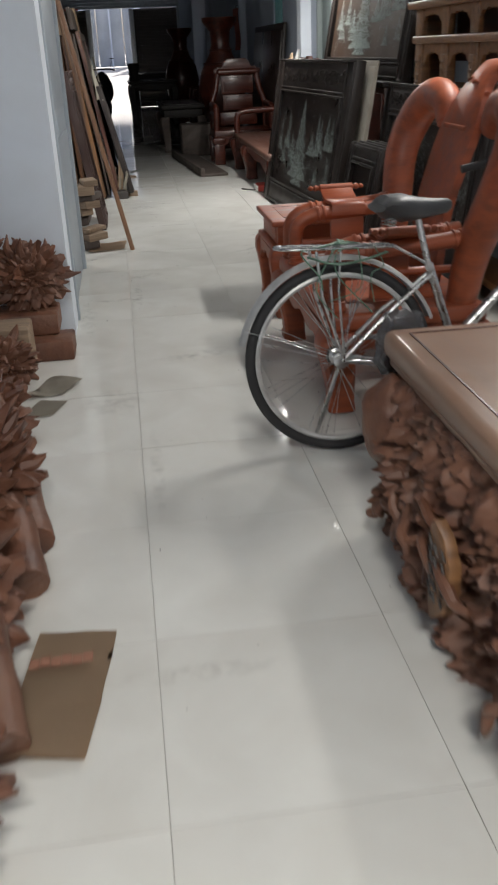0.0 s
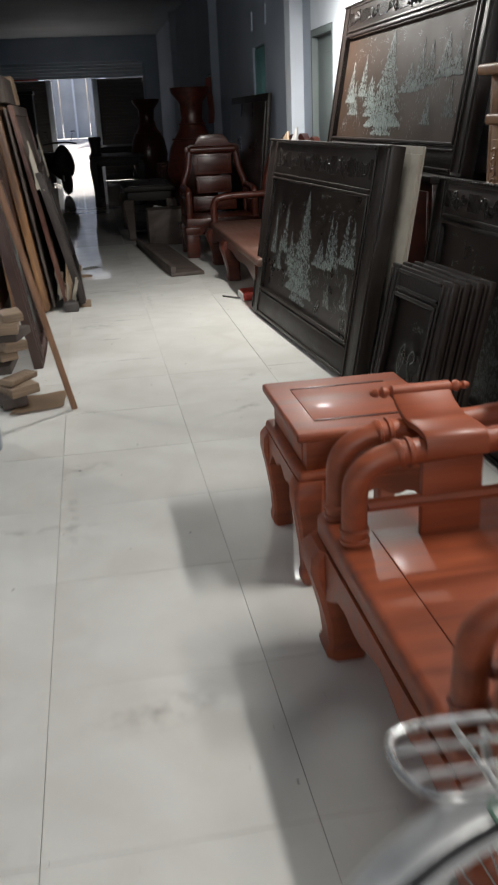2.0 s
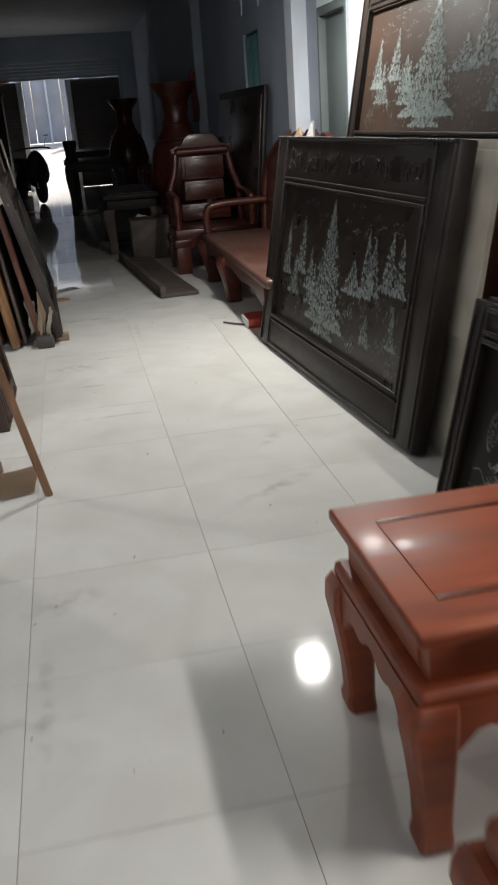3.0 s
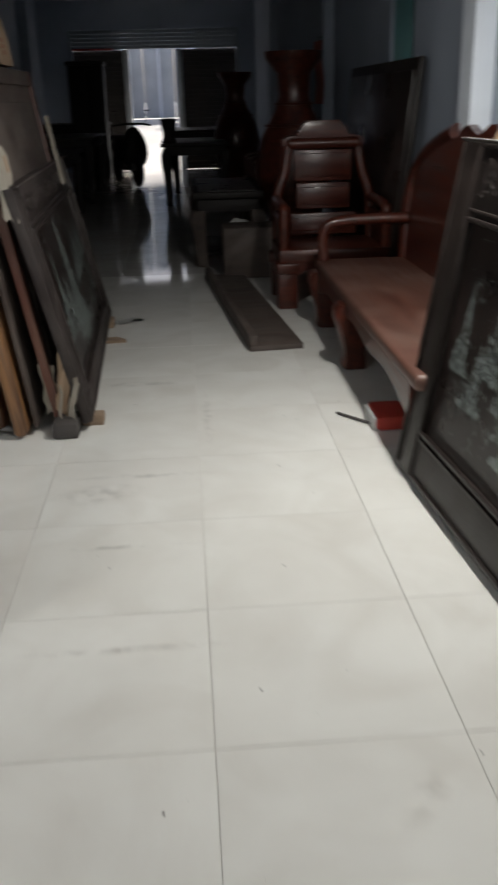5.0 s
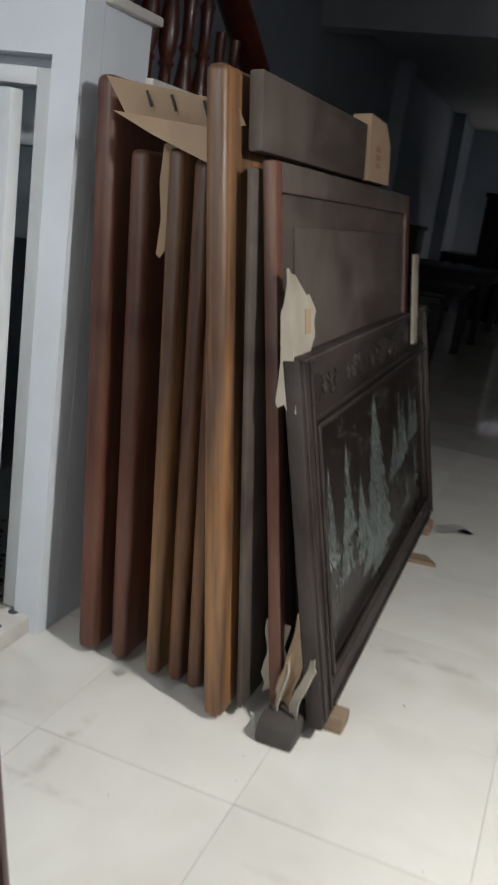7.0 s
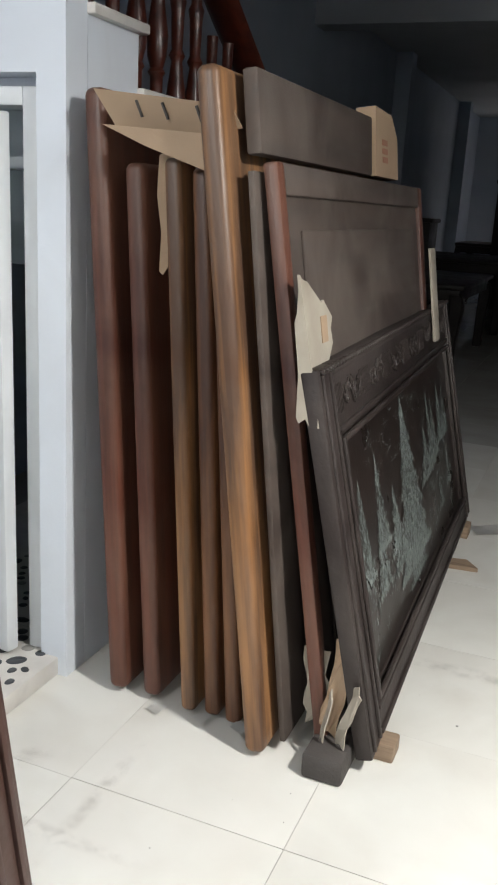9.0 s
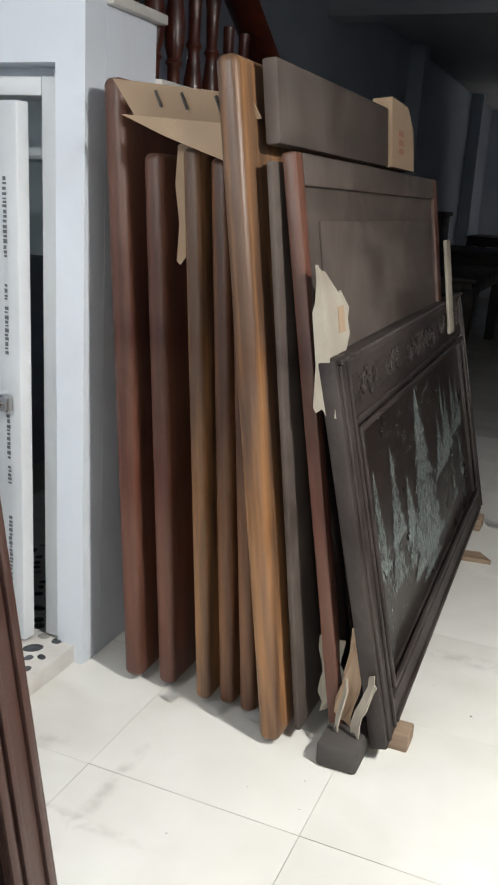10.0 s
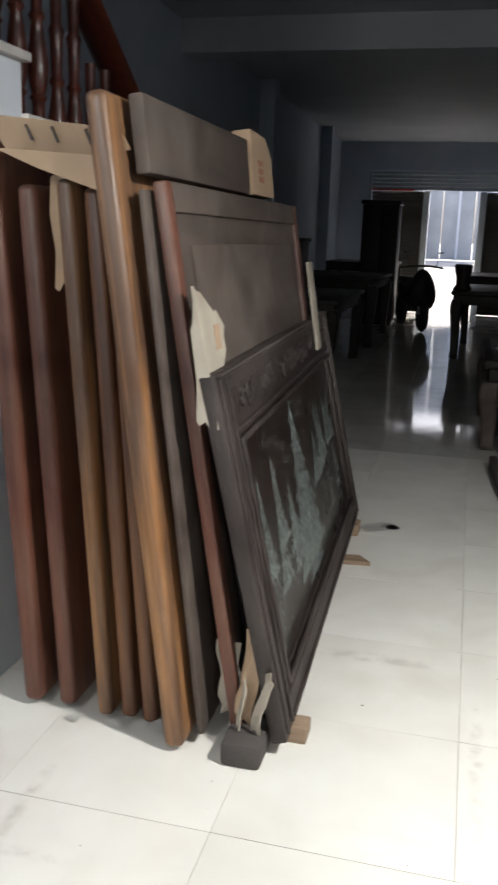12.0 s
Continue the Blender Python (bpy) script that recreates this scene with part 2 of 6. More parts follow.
def tube(bm, pts, radii, seg=12, cap=True, flat=1.0, closed=False):
    """A round bar along points; flat squashes it across its second axis."""
    pts = [Vector(p) for p in pts]
    n = len(pts)
    radii = radii if isinstance(radii, (list, tuple)) else [radii] * n
    rings, side = [], None
    for i, p in enumerate(pts):
        if closed:
            d = (pts[(i + 1) % n] - pts[i - 1]).normalized()
        else:
            d = (pts[min(i + 1, n - 1)] - pts[max(i - 1, 0)]).normalized()
        if side is None:
            side = d.cross(Vector((0, 0, 1)) if abs(d.z) < 0.9 else Vector((0, 1, 0))).normalized()
        side = (side - d * side.dot(d)).normalized()
        up = d.cross(side)
        rings.append([bm.verts.new(p + radii[i] * (math.cos(a) * side + flat * math.sin(a) * up))
                      for a in (2 * math.pi * k / seg for k in range(seg))])
    for i in range(n if closed else n - 1):
        a, b = rings[i], rings[(i + 1) % n]
        for k in range(seg):
            bm.faces.new((a[k], a[(k + 1) % seg], b[(k + 1) % seg], b[k]))
    if cap and not closed:
        bm.faces.new(rings[0][::-1])
        bm.faces.new(rings[-1])
    return [v for r in rings for v in r]


def lathe(bm, profile, seg=20, at=(0, 0, 0)):
    """Turned about z: a profile of (radius, height)."""
    at = Vector(at)
    rings = [[bm.verts.new(at + Vector((r * math.cos(2 * math.pi * k / seg), r * math.sin(2 * math.pi * k / seg), z))) for k in range(seg)] for r, z in profile]
    for a, b in zip(rings, rings[1:]):
        for k in range(seg):
            bm.faces.new((a[k], a[(k + 1) % seg], b[(k + 1) % seg], b[k]))
    bm.faces.new(rings[0][::-1])
    bm.faces.new(rings[-1])


def curve(points, n=8):
    """Smooth points through the given ones (Catmull-Rom)."""
    p = [Vector(q) for q in points]
    p = [2 * p[0] - p[1]] + p + [2 * p[-1] - p[-2]]
    out = []
    for i in range(1, len(p) - 2):
        a, b, c, d = p[i - 1:i + 3]
        for k in range(n):
            t = k / n
            out.append(0.5 * (2 * b + (c - a) * t + (2 * a - 5 * b + 4 * c - d) * t * t + (3 * b - a - 3 * c + d) * t ** 3))
    return out + [p[-2]]


def extrude_outline(bm, outline, depth, place, bevel=0.0):
    """A flat shape given by its outline (u, v), made depth thick along w; place(u, v, w) gives the point."""
    front = [bm.verts.new(place(u, v, 0)) for u, v in outline]
    back = [bm.verts.new(place(u, v, depth)) for u, v in outline]
    n = len(outline)
    fs = [bm.faces.new(front), bm.faces.new(back[::-1])]
    for k in range(n):
        fs.append(bm.faces.new((front[k], back[k], back[(k + 1) % n], front[(k + 1) % n])))
    if bevel:
        es = [e for f in fs[:2] for e in f.edges]
        bmesh.ops.bevel(bm, geom=es, offset=bevel, segments=2, profile=0.5, affect="EDGES")


def lean(x_foot, x_top, y, z_top, z_foot=0.0, turn=0.0):
    """A pose for a board that stands on its long edge: local x along its length (world +y), local z up its face, local y its thickness
    (to the left, world -x); it leans from x_foot at the floor to x_top."""
    tilt = math.atan2(x_top - x_foot, z_top - z_foot)
    return Matrix.Translation((x_foot, y, z_foot)) @ Matrix.Rotation(radians(turn), 4, "Z") @ Matrix.Rotation(tilt, 4, "Y") @ Matrix.Rotation(radians(90), 4, "Z")


# ---- the building ----
RIGHT, LEFT, END, HEAD = 2.25, -2.3, 25.15, 3.4
ENTRY = Matrix.Translation((-0.055, -0.42, 0))  # the things by the entrance
STORE = Matrix.Translation((-0.045, -0.36, 0))  # the small store room
LOBBY = Matrix.Translation((-0.051, -0.292, 0)) @ Matrix.Diagonal((1.055, 1.055, 1, 1))  # the corner with the bathroom and the stacked boards

bm = bmesh.new()
box(bm, -4.2, 2.6, -4.0, END, -0.2, -0.006)
floor = structure("floor", bm, GROUT, "dirty grout bed under pale glazed floor tiles")

bm = bmesh.new()
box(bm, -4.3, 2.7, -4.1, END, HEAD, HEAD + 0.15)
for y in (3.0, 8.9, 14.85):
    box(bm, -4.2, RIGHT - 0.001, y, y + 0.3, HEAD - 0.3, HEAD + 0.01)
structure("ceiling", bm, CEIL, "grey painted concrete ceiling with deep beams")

DOOR_Y0, DOOR_Y1 = 8.82, 9.52
bm = bmesh.new()
W1, W0 = 5.3, 4.08
box(bm, RIGHT, RIGHT + 0.15, -4.0, W0, 0, HEAD)
box(bm, RIGHT, RIGHT + 0.15, W0, W1, 0, 1.25)
box(bm, RIGHT, RIGHT + 0.15, W0, W1, 2.35, HEAD)
box(bm, RIGHT, RIGHT + 0.15, W1, DOOR_Y0, 0, HEAD)
box(bm, RIGHT, RIGHT + 0.15, DOOR_Y0, DOOR_Y1, 2.1, HEAD)
structure("wall_east_1", bm, PAINT, "pale blue-white painted masonry wall", "wall")
# beyond the door the same wall goes on in the darkened paint
bm = bmesh.new()
V0, V1 = 2.34, 2.53
box(bm, RIGHT, RIGHT + 0.15, DOOR_Y1, 11.55, 0, V0)
box(bm, RIGHT, RIGHT + 0.15, 11.55, 12.25, 0, 1.2)
box(bm, RIGHT, RIGHT + 0.15, 11.55, 12.25, 2.16, V0)
box(bm, RIGHT, RIGHT + 0.15, 12.25, 13.4, 0, V0)
box(bm, RIGHT, RIGHT + 0.15, DOOR_Y1, 13.4, V1, HEAD)
for y0, y1 in ((DOOR_Y1, 11.42), (11.51, 12.2), (12.29, 13.4)):
    box(bm, RIGHT, RIGHT + 0.15, y0, y1, V0, V1)
box(bm, RIGHT, RIGHT + 0.15, 13.4, END, 0, HEAD)
structure("wall_east_2", bm, PAINT_DIM, "masonry wall in grey-blue paint, darkened for the dim hall", "wall")
# first column pale, the two deeper in darkened to suit the dim hall
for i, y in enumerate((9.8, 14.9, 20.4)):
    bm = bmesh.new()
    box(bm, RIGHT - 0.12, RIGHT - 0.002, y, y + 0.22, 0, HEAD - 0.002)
    structure("column_east_%d" % (i + 1), bm, PAINT if i == 0 else PAINT_DIM, "pale painted square wall column", "column")

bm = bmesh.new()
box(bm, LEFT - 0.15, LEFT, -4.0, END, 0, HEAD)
structure("wall_west", bm, PAINT_DIM, "masonry wall in grey-blue paint, darkened for the dim hall")
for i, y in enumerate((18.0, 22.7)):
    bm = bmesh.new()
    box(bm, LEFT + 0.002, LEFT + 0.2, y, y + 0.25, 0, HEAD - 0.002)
    structure("column_west_%d" % (i + 1), bm, PAINT_DIM, "grey painted square wall column", "column")

bm = bmesh.new()
box(bm, -4.2, 2.6, -4.15, -4.0, 0, HEAD)
structure("wall_south", bm, PAINT, "plain white painted wall")

# white box room with the grey steel door
bm = bmesh.new()
box(bm, LEFT + 0.05, -0.26, 4.33, 4.45, 0, HEAD - 0.001)
box(bm, -0.38, -0.26, 4.45, 4.6, 0, HEAD - 0.001)
box(bm, -0.38, -0.26, 4.6, 5.98, 2.12, HEAD - 0.001)
box(bm, -0.38, -0.26, 5.98, 6.08, 0, HEAD - 0.001)
box(bm, LEFT + 0.05, -0.38, 5.96, 6.08, 0, HEAD - 0.001)
structure("wall_store", bm, PAINT, "white painted partition wall of a small store room").matrix_world = STORE

# lobby back wall with the bathroom door, and the stepped stair wall
BX0, BX1 = -1.62, -0.89
bm = bmesh.new()
box(bm, LEFT + 0.13, BX0, 8.63, 8.75, 0, HEAD - 0.001)
box(bm, BX0, BX1, 8.63, 8.75, 1.8, HEAD - 0.001)
box(bm, BX1, -0.80, 8.63, 8.728, 0, HEAD - 0.001)
structure("wall_bathroom", bm, PAINT, "white painted bathroom wall").matrix_world = LOBBY

# front of the hall: piers, beam over the roller shutter
bm = bmesh.new()
box(bm, LEFT, -1.67, END, END + 0.25, 0, HEAD)
box(bm, 1.9, RIGHT, END, END + 0.25, 0, HEAD)
box(bm, -1.67, 1.9, END, END + 0.25, 2.8, HEAD)
structure("wall_north", bm, PAINT_DIM, "front wall with a wide opening, its paint darkened for the dim hall")

# stair: white stepped side wall, treads, balusters, handrail
stair = thing("staircase", LOBBY, "white staircase with turned red-brown wooden balusters and handrail", "staircase")
RISE, GO, STEPS = 0.181, 0.262, 11
FOOT_Y = 8.73 + 11 * GO
for k in range(STEPS):
    bm = bmesh.new()
    y1 = FOOT_Y - k * GO
    z = (k + 1) * RISE
    if y1 - GO > 8.70:
        box(bm, -0.86, -0.80, y1 - GO, y1, 0, z - 0.03)
        box(bm, -1.75, -0.86, y1 - GO, y1, max(0, z - 0.25), z - 0.03)
    else:
        box(bm, -1.75, -0.80, y1 - GO, y1, z - 0.3, z - 0.03)
    part("step_block", bm, PAINT, stair, "white plastered step", smooth=False)
for k in range(STEPS):
    y1 = FOOT_Y - k * GO
    bm = bmesh.new()
    box(bm, -1.75, -0.775, y1 - GO - 0.005, y1 + 0.025, (k + 1) * RISE - 0.03, (k + 1) * RISE, 0.006)
    part("tread", bm, STONE_PALE, stair, "pale stone tread")


def baluster_mesh(h):
    b = bmesh.new()
    q = [(0.02, 0), (0.02, .1), (.028, .12), (.02, .14), (.03, .2), (.034, .3), (.024, .42), (.018, .5), (.027, .53), (.018, .56), (.022, .75), (.027, .8), (.018, .83), (.02, 1)]
    lathe(b, [(r, z * h) for r, z in q], 12)
    return finish(b, "baluster", ROSE_DARK)


bal = baluster_mesh(0.62)
for k in range(STEPS):
    for d in (0.07, 0.2):
        o = new("baluster", bal)
        o.parent = stair
        o.location = (-0.845, FOOT_Y - k * GO - d, (k + 1) * RISE)
bm = bmesh.new()
sl = RISE / GO
y_a, y_b = FOOT_Y + 0.05, FOOT_Y - STEPS * GO
tube(bm, [(-0.845, y_a, 0.80), (-0.845, y_b, 0.80 + (y_a - y_b) * sl)], 0.065, 12, flat=0.6)
part("handrail", bm, ROSE_DARK, stair)
bm = bmesh.new()
lathe(bm, [(.05, 0), (.05, .25), (.06, .27), (.045, .3), (.055, .5), (.04, .8), (.055, .85), (.045, .9), (.05, 1.0), (.02, 1.06)], 16, (-0.88, FOOT_Y + 0.03, 0))
part("newel_post", bm, ROSE_DARK, stair)

# bathroom: shell, mosaic step, aluminium door
bm = bmesh.new()
box(bm, -1.75, -0.81, 8.75, 10.2, -0.002, 0.064)
structure("floor_bathroom", bm, STONE_PALE, "white mosaic bathroom floor").matrix_world = LOBBY
bm = bmesh.new()
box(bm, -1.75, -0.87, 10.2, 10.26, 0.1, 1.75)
structure("wall_bathroom_back", bm, PAINT_DIM, "grey-blue tiled bathroom wall").matrix_world = LOBBY
step = thing("bathroom_step", LOBBY @ pose(-1.22, 8.48, 0), "low bathroom doorstep inlaid with black river pebbles", "step")
bm = bmesh.new()
box(bm, -0.55, 0.39, -0.14, 0.268, 0, 0.062, 0.005)
part("kerb", bm, STONE_PALE, step, "white mosaic doorstep")
rng = random.Random(4)
peb = []
for i in range(7000):
    r = rng.uniform(0.016, 0.04)
    x, y = rng.uniform(-0.5, 0.355), rng.uniform(-0.11, 0.75)
    if all((x - a) ** 2 + (y - b) ** 2 > (r + c + 0.001) ** 2 for a, b, c in peb):
        peb.append((x, y, r))
for x, y, r in peb:
    bm = bmesh.new()
    e, a = rng.uniform(0.65, 1), rng.uniform(0, 3)
    vs = [bm.verts.new((x + r * math.cos(t) * math.cos(a) - e * r * math.sin(t) * math.sin(a), y + r * math.cos(t) * math.sin(a) + e * r * math.sin(t) * math.cos(a), 0.061)) for t in (2 * math.pi * k / 12 for k in range(12))]
    up = [bm.verts.new((x + (v.co.x - x) * 0.7, y + (v.co.y - y) * 0.7, 0.0655)) for v in vs]
    bm.faces.new(up)
    for k in range(12):
        bm.faces.new((vs[k], vs[(k + 1) % 12], up[(k + 1) % 12], up[k]))
    part("pebble", bm, STONE if rng.random() < 0.75 else PEBBLE_PALE, step)

bdoor = thing("door_1", LOBBY @ pose(BX1 - 0.004, 8.655, 0.066), "white aluminium bathroom door with frosted glass, half open, protective film still on", "door", kind="structure")
bm = bmesh.new()
for x0, x1, z0, z1 in ((-0.05, 0.004, 0.0, 1.70), (-0.726, -0.05, 1.65, 1.70), (-0.726, -0.676, 0.0, 1.65)):
    box(bm, x0, x1, -0.012, 0.07, z0, z1, 0.005)
part("frame", bm, ALU, bdoor, "white aluminium door frame")
leaf = new("leaf")
leaf.parent = bdoor
leaf.matrix_local = pose(-0.66, 0.0, 0.01, 0, 0, -9)
bm = bmesh.new()
for x0, x1, z0, z1 in ((0, 0.09, 0, 1.62), (0.51, 0.60, 0, 1.62), (0.09, 0.51, 1.53, 1.62), (0.09, 0.51, 0.74, 0.82), (0.09, 0.51, 0, 0.09)):
    box(bm, x0, x1, 0, 0.045, z0, z1, 0.006)
box(bm, 0.09, 0.51, 0.015, 0.03, 0.09, 0.74)
o = part("leaf_frame", bm, ALU, leaf)
bm = bmesh.new()
box(bm, 0.09, 0.51, 0.018, 0.024, 0.82, 1.53)
o = part("pane", bm, GLASS, leaf, "frosted glass pane")
bm = bmesh.new()
box(bm, 0.535, 0.575, -0.03, -0.001, 0.75, 0.80, 0.006)
tube(bm, [(0.555, -0.03, 0.775), (0.555, -0.05, 0.775), (0.46, -0.05, 0.775)], 0.009, 8)
part("door_handle", bm, CHROME, leaf)
bm = bmesh.new()
for z0, z1 in ((0.1, 0.17), (0.2, 0.42), (0.52, 0.58), (0.6, 0.74), (0.92, 1.06), (1.08, 1.12), (1.2, 1.42)):
    z = z0
    while z < z1:
        dz = rng.uniform(0.004, 0.012)
        box(bm, 0.545 + rng.uniform(0, 0.003), 0.556 + rng.uniform(0, 0.004), -0.0025, -0.001, z, z + dz)
        z += dz + rng.uniform(0.003, 0.007)
part("film_print", bm, PRINT, leaf, "black print on protective film", smooth=False)
basin = thing("toilet", LOBBY @ pose(-1.1, 9.35, 0.064), "white ceramic toilet in the dim bathroom", "toilet")
bm = bmesh.new()
lathe(bm, [(0.12, 0), (0.11, .15), (0.15, .28), (0.19, .38), (0.19, .41), (0.13, .41)], 20)
part("bowl", bm, PAPER, basin)
bm = bmesh.new()
box(bm, -0.2, 0.2, 0.17, 0.36, 0.4, 0.78, 0.03)
part("cistern", bm, PAPER, basin)

# grey steel door in the store wall, shut
sdoor = thing("door_2", STORE @ pose(-0.26, 4.63, 0), "closed grey steel door with white edging and hinges", "door", kind="structure")
bm = bmesh.new()
box(bm, -0.05, -0.012, 0.03, 1.28, 0.01, 2.08, 0.004)
box(bm, -0.014, -0.004, 0.12, 1.18, 0.15, 0.95, 0.004)
box(bm, -0.014, -0.004, 0.12, 1.18, 1.1, 1.95, 0.004)
part("leaf", bm, GREYMETAL, sdoor)
bm = bmesh.new()
for y0, y1, z0, z1 in ((-0.03, 0.03, 0, 2.12), (1.28, 1.35, 0, 2.12), (0.03, 1.28, 2.08, 2.12)):
    box(bm, -0.06, 0.012, y0, y1, z0, z1, 0.004)
part("frame", bm, GREYMETAL, sdoor, "grey steel door frame")
for z in (0.25, 1.0, 1.75):
    bm = bmesh.new()
    tube(bm, [(0.006, 0.035, z), (0.006, 0.035, z + 0.1)], 0.012, 10)
    part("hinge", bm, GREYMETAL, sdoor)

# grey door in the east wall, and the two windows with teal bars
edoor = thing("door_3", pose(RIGHT + 0.03, DOOR_Y0, 0), "closed grey-green panelled door in a pale wall", "door", kind="structure")
bm = bmesh.new()
box(bm, 0.02, 0.06, 0.05, 0.65, 0.0, 2.04, 0.004)
for z0, z1 in ((0.15, 0.9), (1.05, 1.9)):
    box(bm, 0.008, 0.021, 0.13, 0.57, z0, z1, 0.006)
part("leaf", bm, GREYGREEN, edoor)
bm = bmesh.new()
for y0, y1, z0, z1 in ((0, 0.05, 0, 2.1), (0.65, 0.70, 0, 2.1), (0.05, 0.65, 2.04, 2.1)):
    box(bm, -0.034, 0.08, y0 + 0.002, y1 - 0.002, z0, z1 - 0.002, 0.004)
part("frame", bm, GREYGREEN, edoor)


def barred_window(name, y0, y1, z0, z1, label):
    w = thing(name, pose(RIGHT, y0, z0), label, "window", kind="structure")
    dy, dz = y1 - y0, z1 - z0
    b = bmesh.new()
    for a0, a1, c0, c1 in ((0, .05, 0, dz), (dy - .05, dy, 0, dz), (.05, dy - .05, 0, .05), (.05, dy - .05, dz - .05, dz), (dy / 2 - .03, dy / 2 + .03, .05, dz - .05)):
        box(b, 0.03, 0.09, a0 + .002, a1 - .002, c0 + .002, c1 - .002, 0.003)
    part("window_frame", b, TEAL, w)
    for k in range(1, 10):
        b = bmesh.new()
        y = dy * k / 10
        box(b, 0.01, 0.024, y - .006, y + .006, 0.03, dz - .03)
        part("bar", b, TEAL, w)
    for a in (0.06, dy / 2 + .03):
        b = bmesh.new()
        box(b, 0.055, 0.061, a, a + dy / 2 - .09, .05, dz - .05)
        o = part("pane", b, GLASS, w)
        o.visible_shadow = False
    return w


barred_window("window_1", W0, W1, 1.25, 2.35, "teal-framed window with vertical bars and daylight behind")
barred_window("window_2", 11.55, 12.25, 1.2, 2.16, "teal-framed window with vertical bars")

for i, y0 in enumerate((11.42, 12.2)):
    bm = bmesh.new()
    box(bm, RIGHT + 0.004, RIGHT + 0.03, y0 + 0.002, y0 + 0.088, V0 + 0.002, V1 - 0.002, 0.004)
    structure("window_%d" % (i + 3), bm, FROSTED, "narrow frosted glass block letting daylight through the wall", "window")

# roller shutter, yard, outer wall with the open gate
shut = thing("roller_shutter", pose(0, END - 0.03, 0), "half-raised grey roller shutter above the shop front", "shutter")
for k in range(5):
    bm = bmesh.new()
    box(bm, -1.67, 1.9, -0.03, 0.0, 2.46 + k * 0.075, 2.532 + k * 0.075, 0.008)
    part("slat", bm, GREYMETAL, shut)
for x in (-1.67, 1.84):
    bm = bmesh.new()
    box(bm, x, x + 0.06, -0.05, 0.028, 0, 2.8)
    part("guide_rail", bm, GREYMETAL, shut)
bm = bmesh.new()
box(bm, -1.6, -0.75, -0.06, -0.04, 2.44, 2.48, 0.002)
part("warning_strip", bm, RED, shut, "red strip on the shutter's lower edge")
for x0, x1 in ((-1.61, -0.56), (0.69, 1.84)):
    n = 30
    for k in range(n):
        bm = bmesh.new()
        box(bm, x0, x1, 0.05, 0.075, 0.01 + k * 2.43 / n, 0.01 + (k + 0.997) * 2.43 / n, 0.006)
        part("folding_panel_slat", bm, DARKBLOCK, shut, "dull grey steel slat")
for x0 in (-0.56, 0.56):
    bm = bmesh.new()
    box(bm, x0, x0 + 0.13, -0.02, 0.12, 0.0, 2.45, 0.01)
    part("folded_leaf", bm, PAINT, shut, "white folded door leaf at the open gap")
GATE_Y, GATE_Z = 32.0, 0.93
bm = bmesh.new()
ys = [END, END + 0.3, 28, 30, GATE_Y, 36, 60, 400]
zs = [0.0, 0.02, 0.35, 0.7, GATE_Z, GATE_Z, GATE_Z, GATE_Z]
rows = []
for y, z in zip(ys, zs):
    w = 6 if y < GATE_Y + 1 else 400
    rows.append([bm.verts.new((x, y, z)) for x in (-w, w)])
for a, b in zip(rows, rows[1:]):
    bm.faces.new((a[0], a[1], b[1], b[0]))
bm.faces.new([bm.verts.new((x, y, -0.25)) for x, y in ((-400, -400), (400, -400), (400, 400), (-400, 400))])
structure("ground", bm, YARD, "pale concrete yard rising to the street gate")
bm = bmesh.new()
box(bm, -6, -1.0, GATE_Y, GATE_Y + 0.2, 0.6, 3.6)
box(bm, 1.1, 6, GATE_Y, GATE_Y + 0.2, 0.6, 3.6)
structure("wall_yard", bm, BRICK, "grey rendered yard wall")
gate = thing("gate", pose(0, GATE_Y, GATE_Z), "blue-grey sheet metal gate leaves in a white frame", "gate")
for x0, x1 in ((-1.0, -0.86), (0.96, 1.1)):
    bm = bmesh.new()
    box(bm, x0, x1, -0.02, 0.12, 0, 3.2)
    part("gate_post", bm, PAINT, gate)
for k in range(4):
    bm = bmesh.new()
    x = -0.86 + k * 0.45
    box(bm, x, x + 0.43, 0.6, 0.64, 0.03, 2.7, 0.01)
    part("gate_panel", bm, PANELBLUE, gate)
bm = bmesh.new()
for x in (-0.86, 0.04, 0.94):
    box(bm, x - 0.03, x + 0.03, 0.55, 0.6, 0.0, 2.75)
part("gate_frame", bm, PAINT, gate)


# ---- boards leaning in a stack by the bathroom ----
def rounded_board(length, height, thick, edge=0.5, seg=5):
    """A board on its long edge, its near end and top rounded."""
    b = bmesh.new()
    box(b, 0, length, 0, thick, 0, height, thick * 0.36, seg)
    return b


def slab(name, x_foot, x_top, y, z_top, length, thick, material, label, group="stacked table tops", z0=0.02):
    h = math.hypot(x_top - x_foot, z_top - z0)
    ob = new(name, finish(rounded_board(length, h, thick), name, material))
    ob.matrix_world = lean(x_foot, x_top, y, z_top, z0)
    return tagged(ob, label, "table top", group)


slab("table_top", -0.670, -0.775, 8.80, 1.765, 2.3, 0.063, REDSLAB, "dark red-brown thick wooden table top standing on edge against the wall")
slab("table_top", -0.560, -0.658, 8.81, 1.58, 2.25, 0.058, REDSLAB, "reddish-brown thick wooden table top leaning in the stack")
slab("table_top", -0.430, -0.540, 8.79, 1.595, 2.2, 0.048, HONEY, "honey-brown wooden table top with rounded edge in the stack")
slab("table_top", -0.355, -0.463, 8.80, 1.575, 2.2, 0.05, BROWNSLAB, "dull brown wooden table top with rounded edge in the stack")
slab("table_top", -0.283, -0.403, 8.79, 1.56, 2.2, 0.05, BROWNSLAB, "brown wooden table top hidden behind the tallest slab")
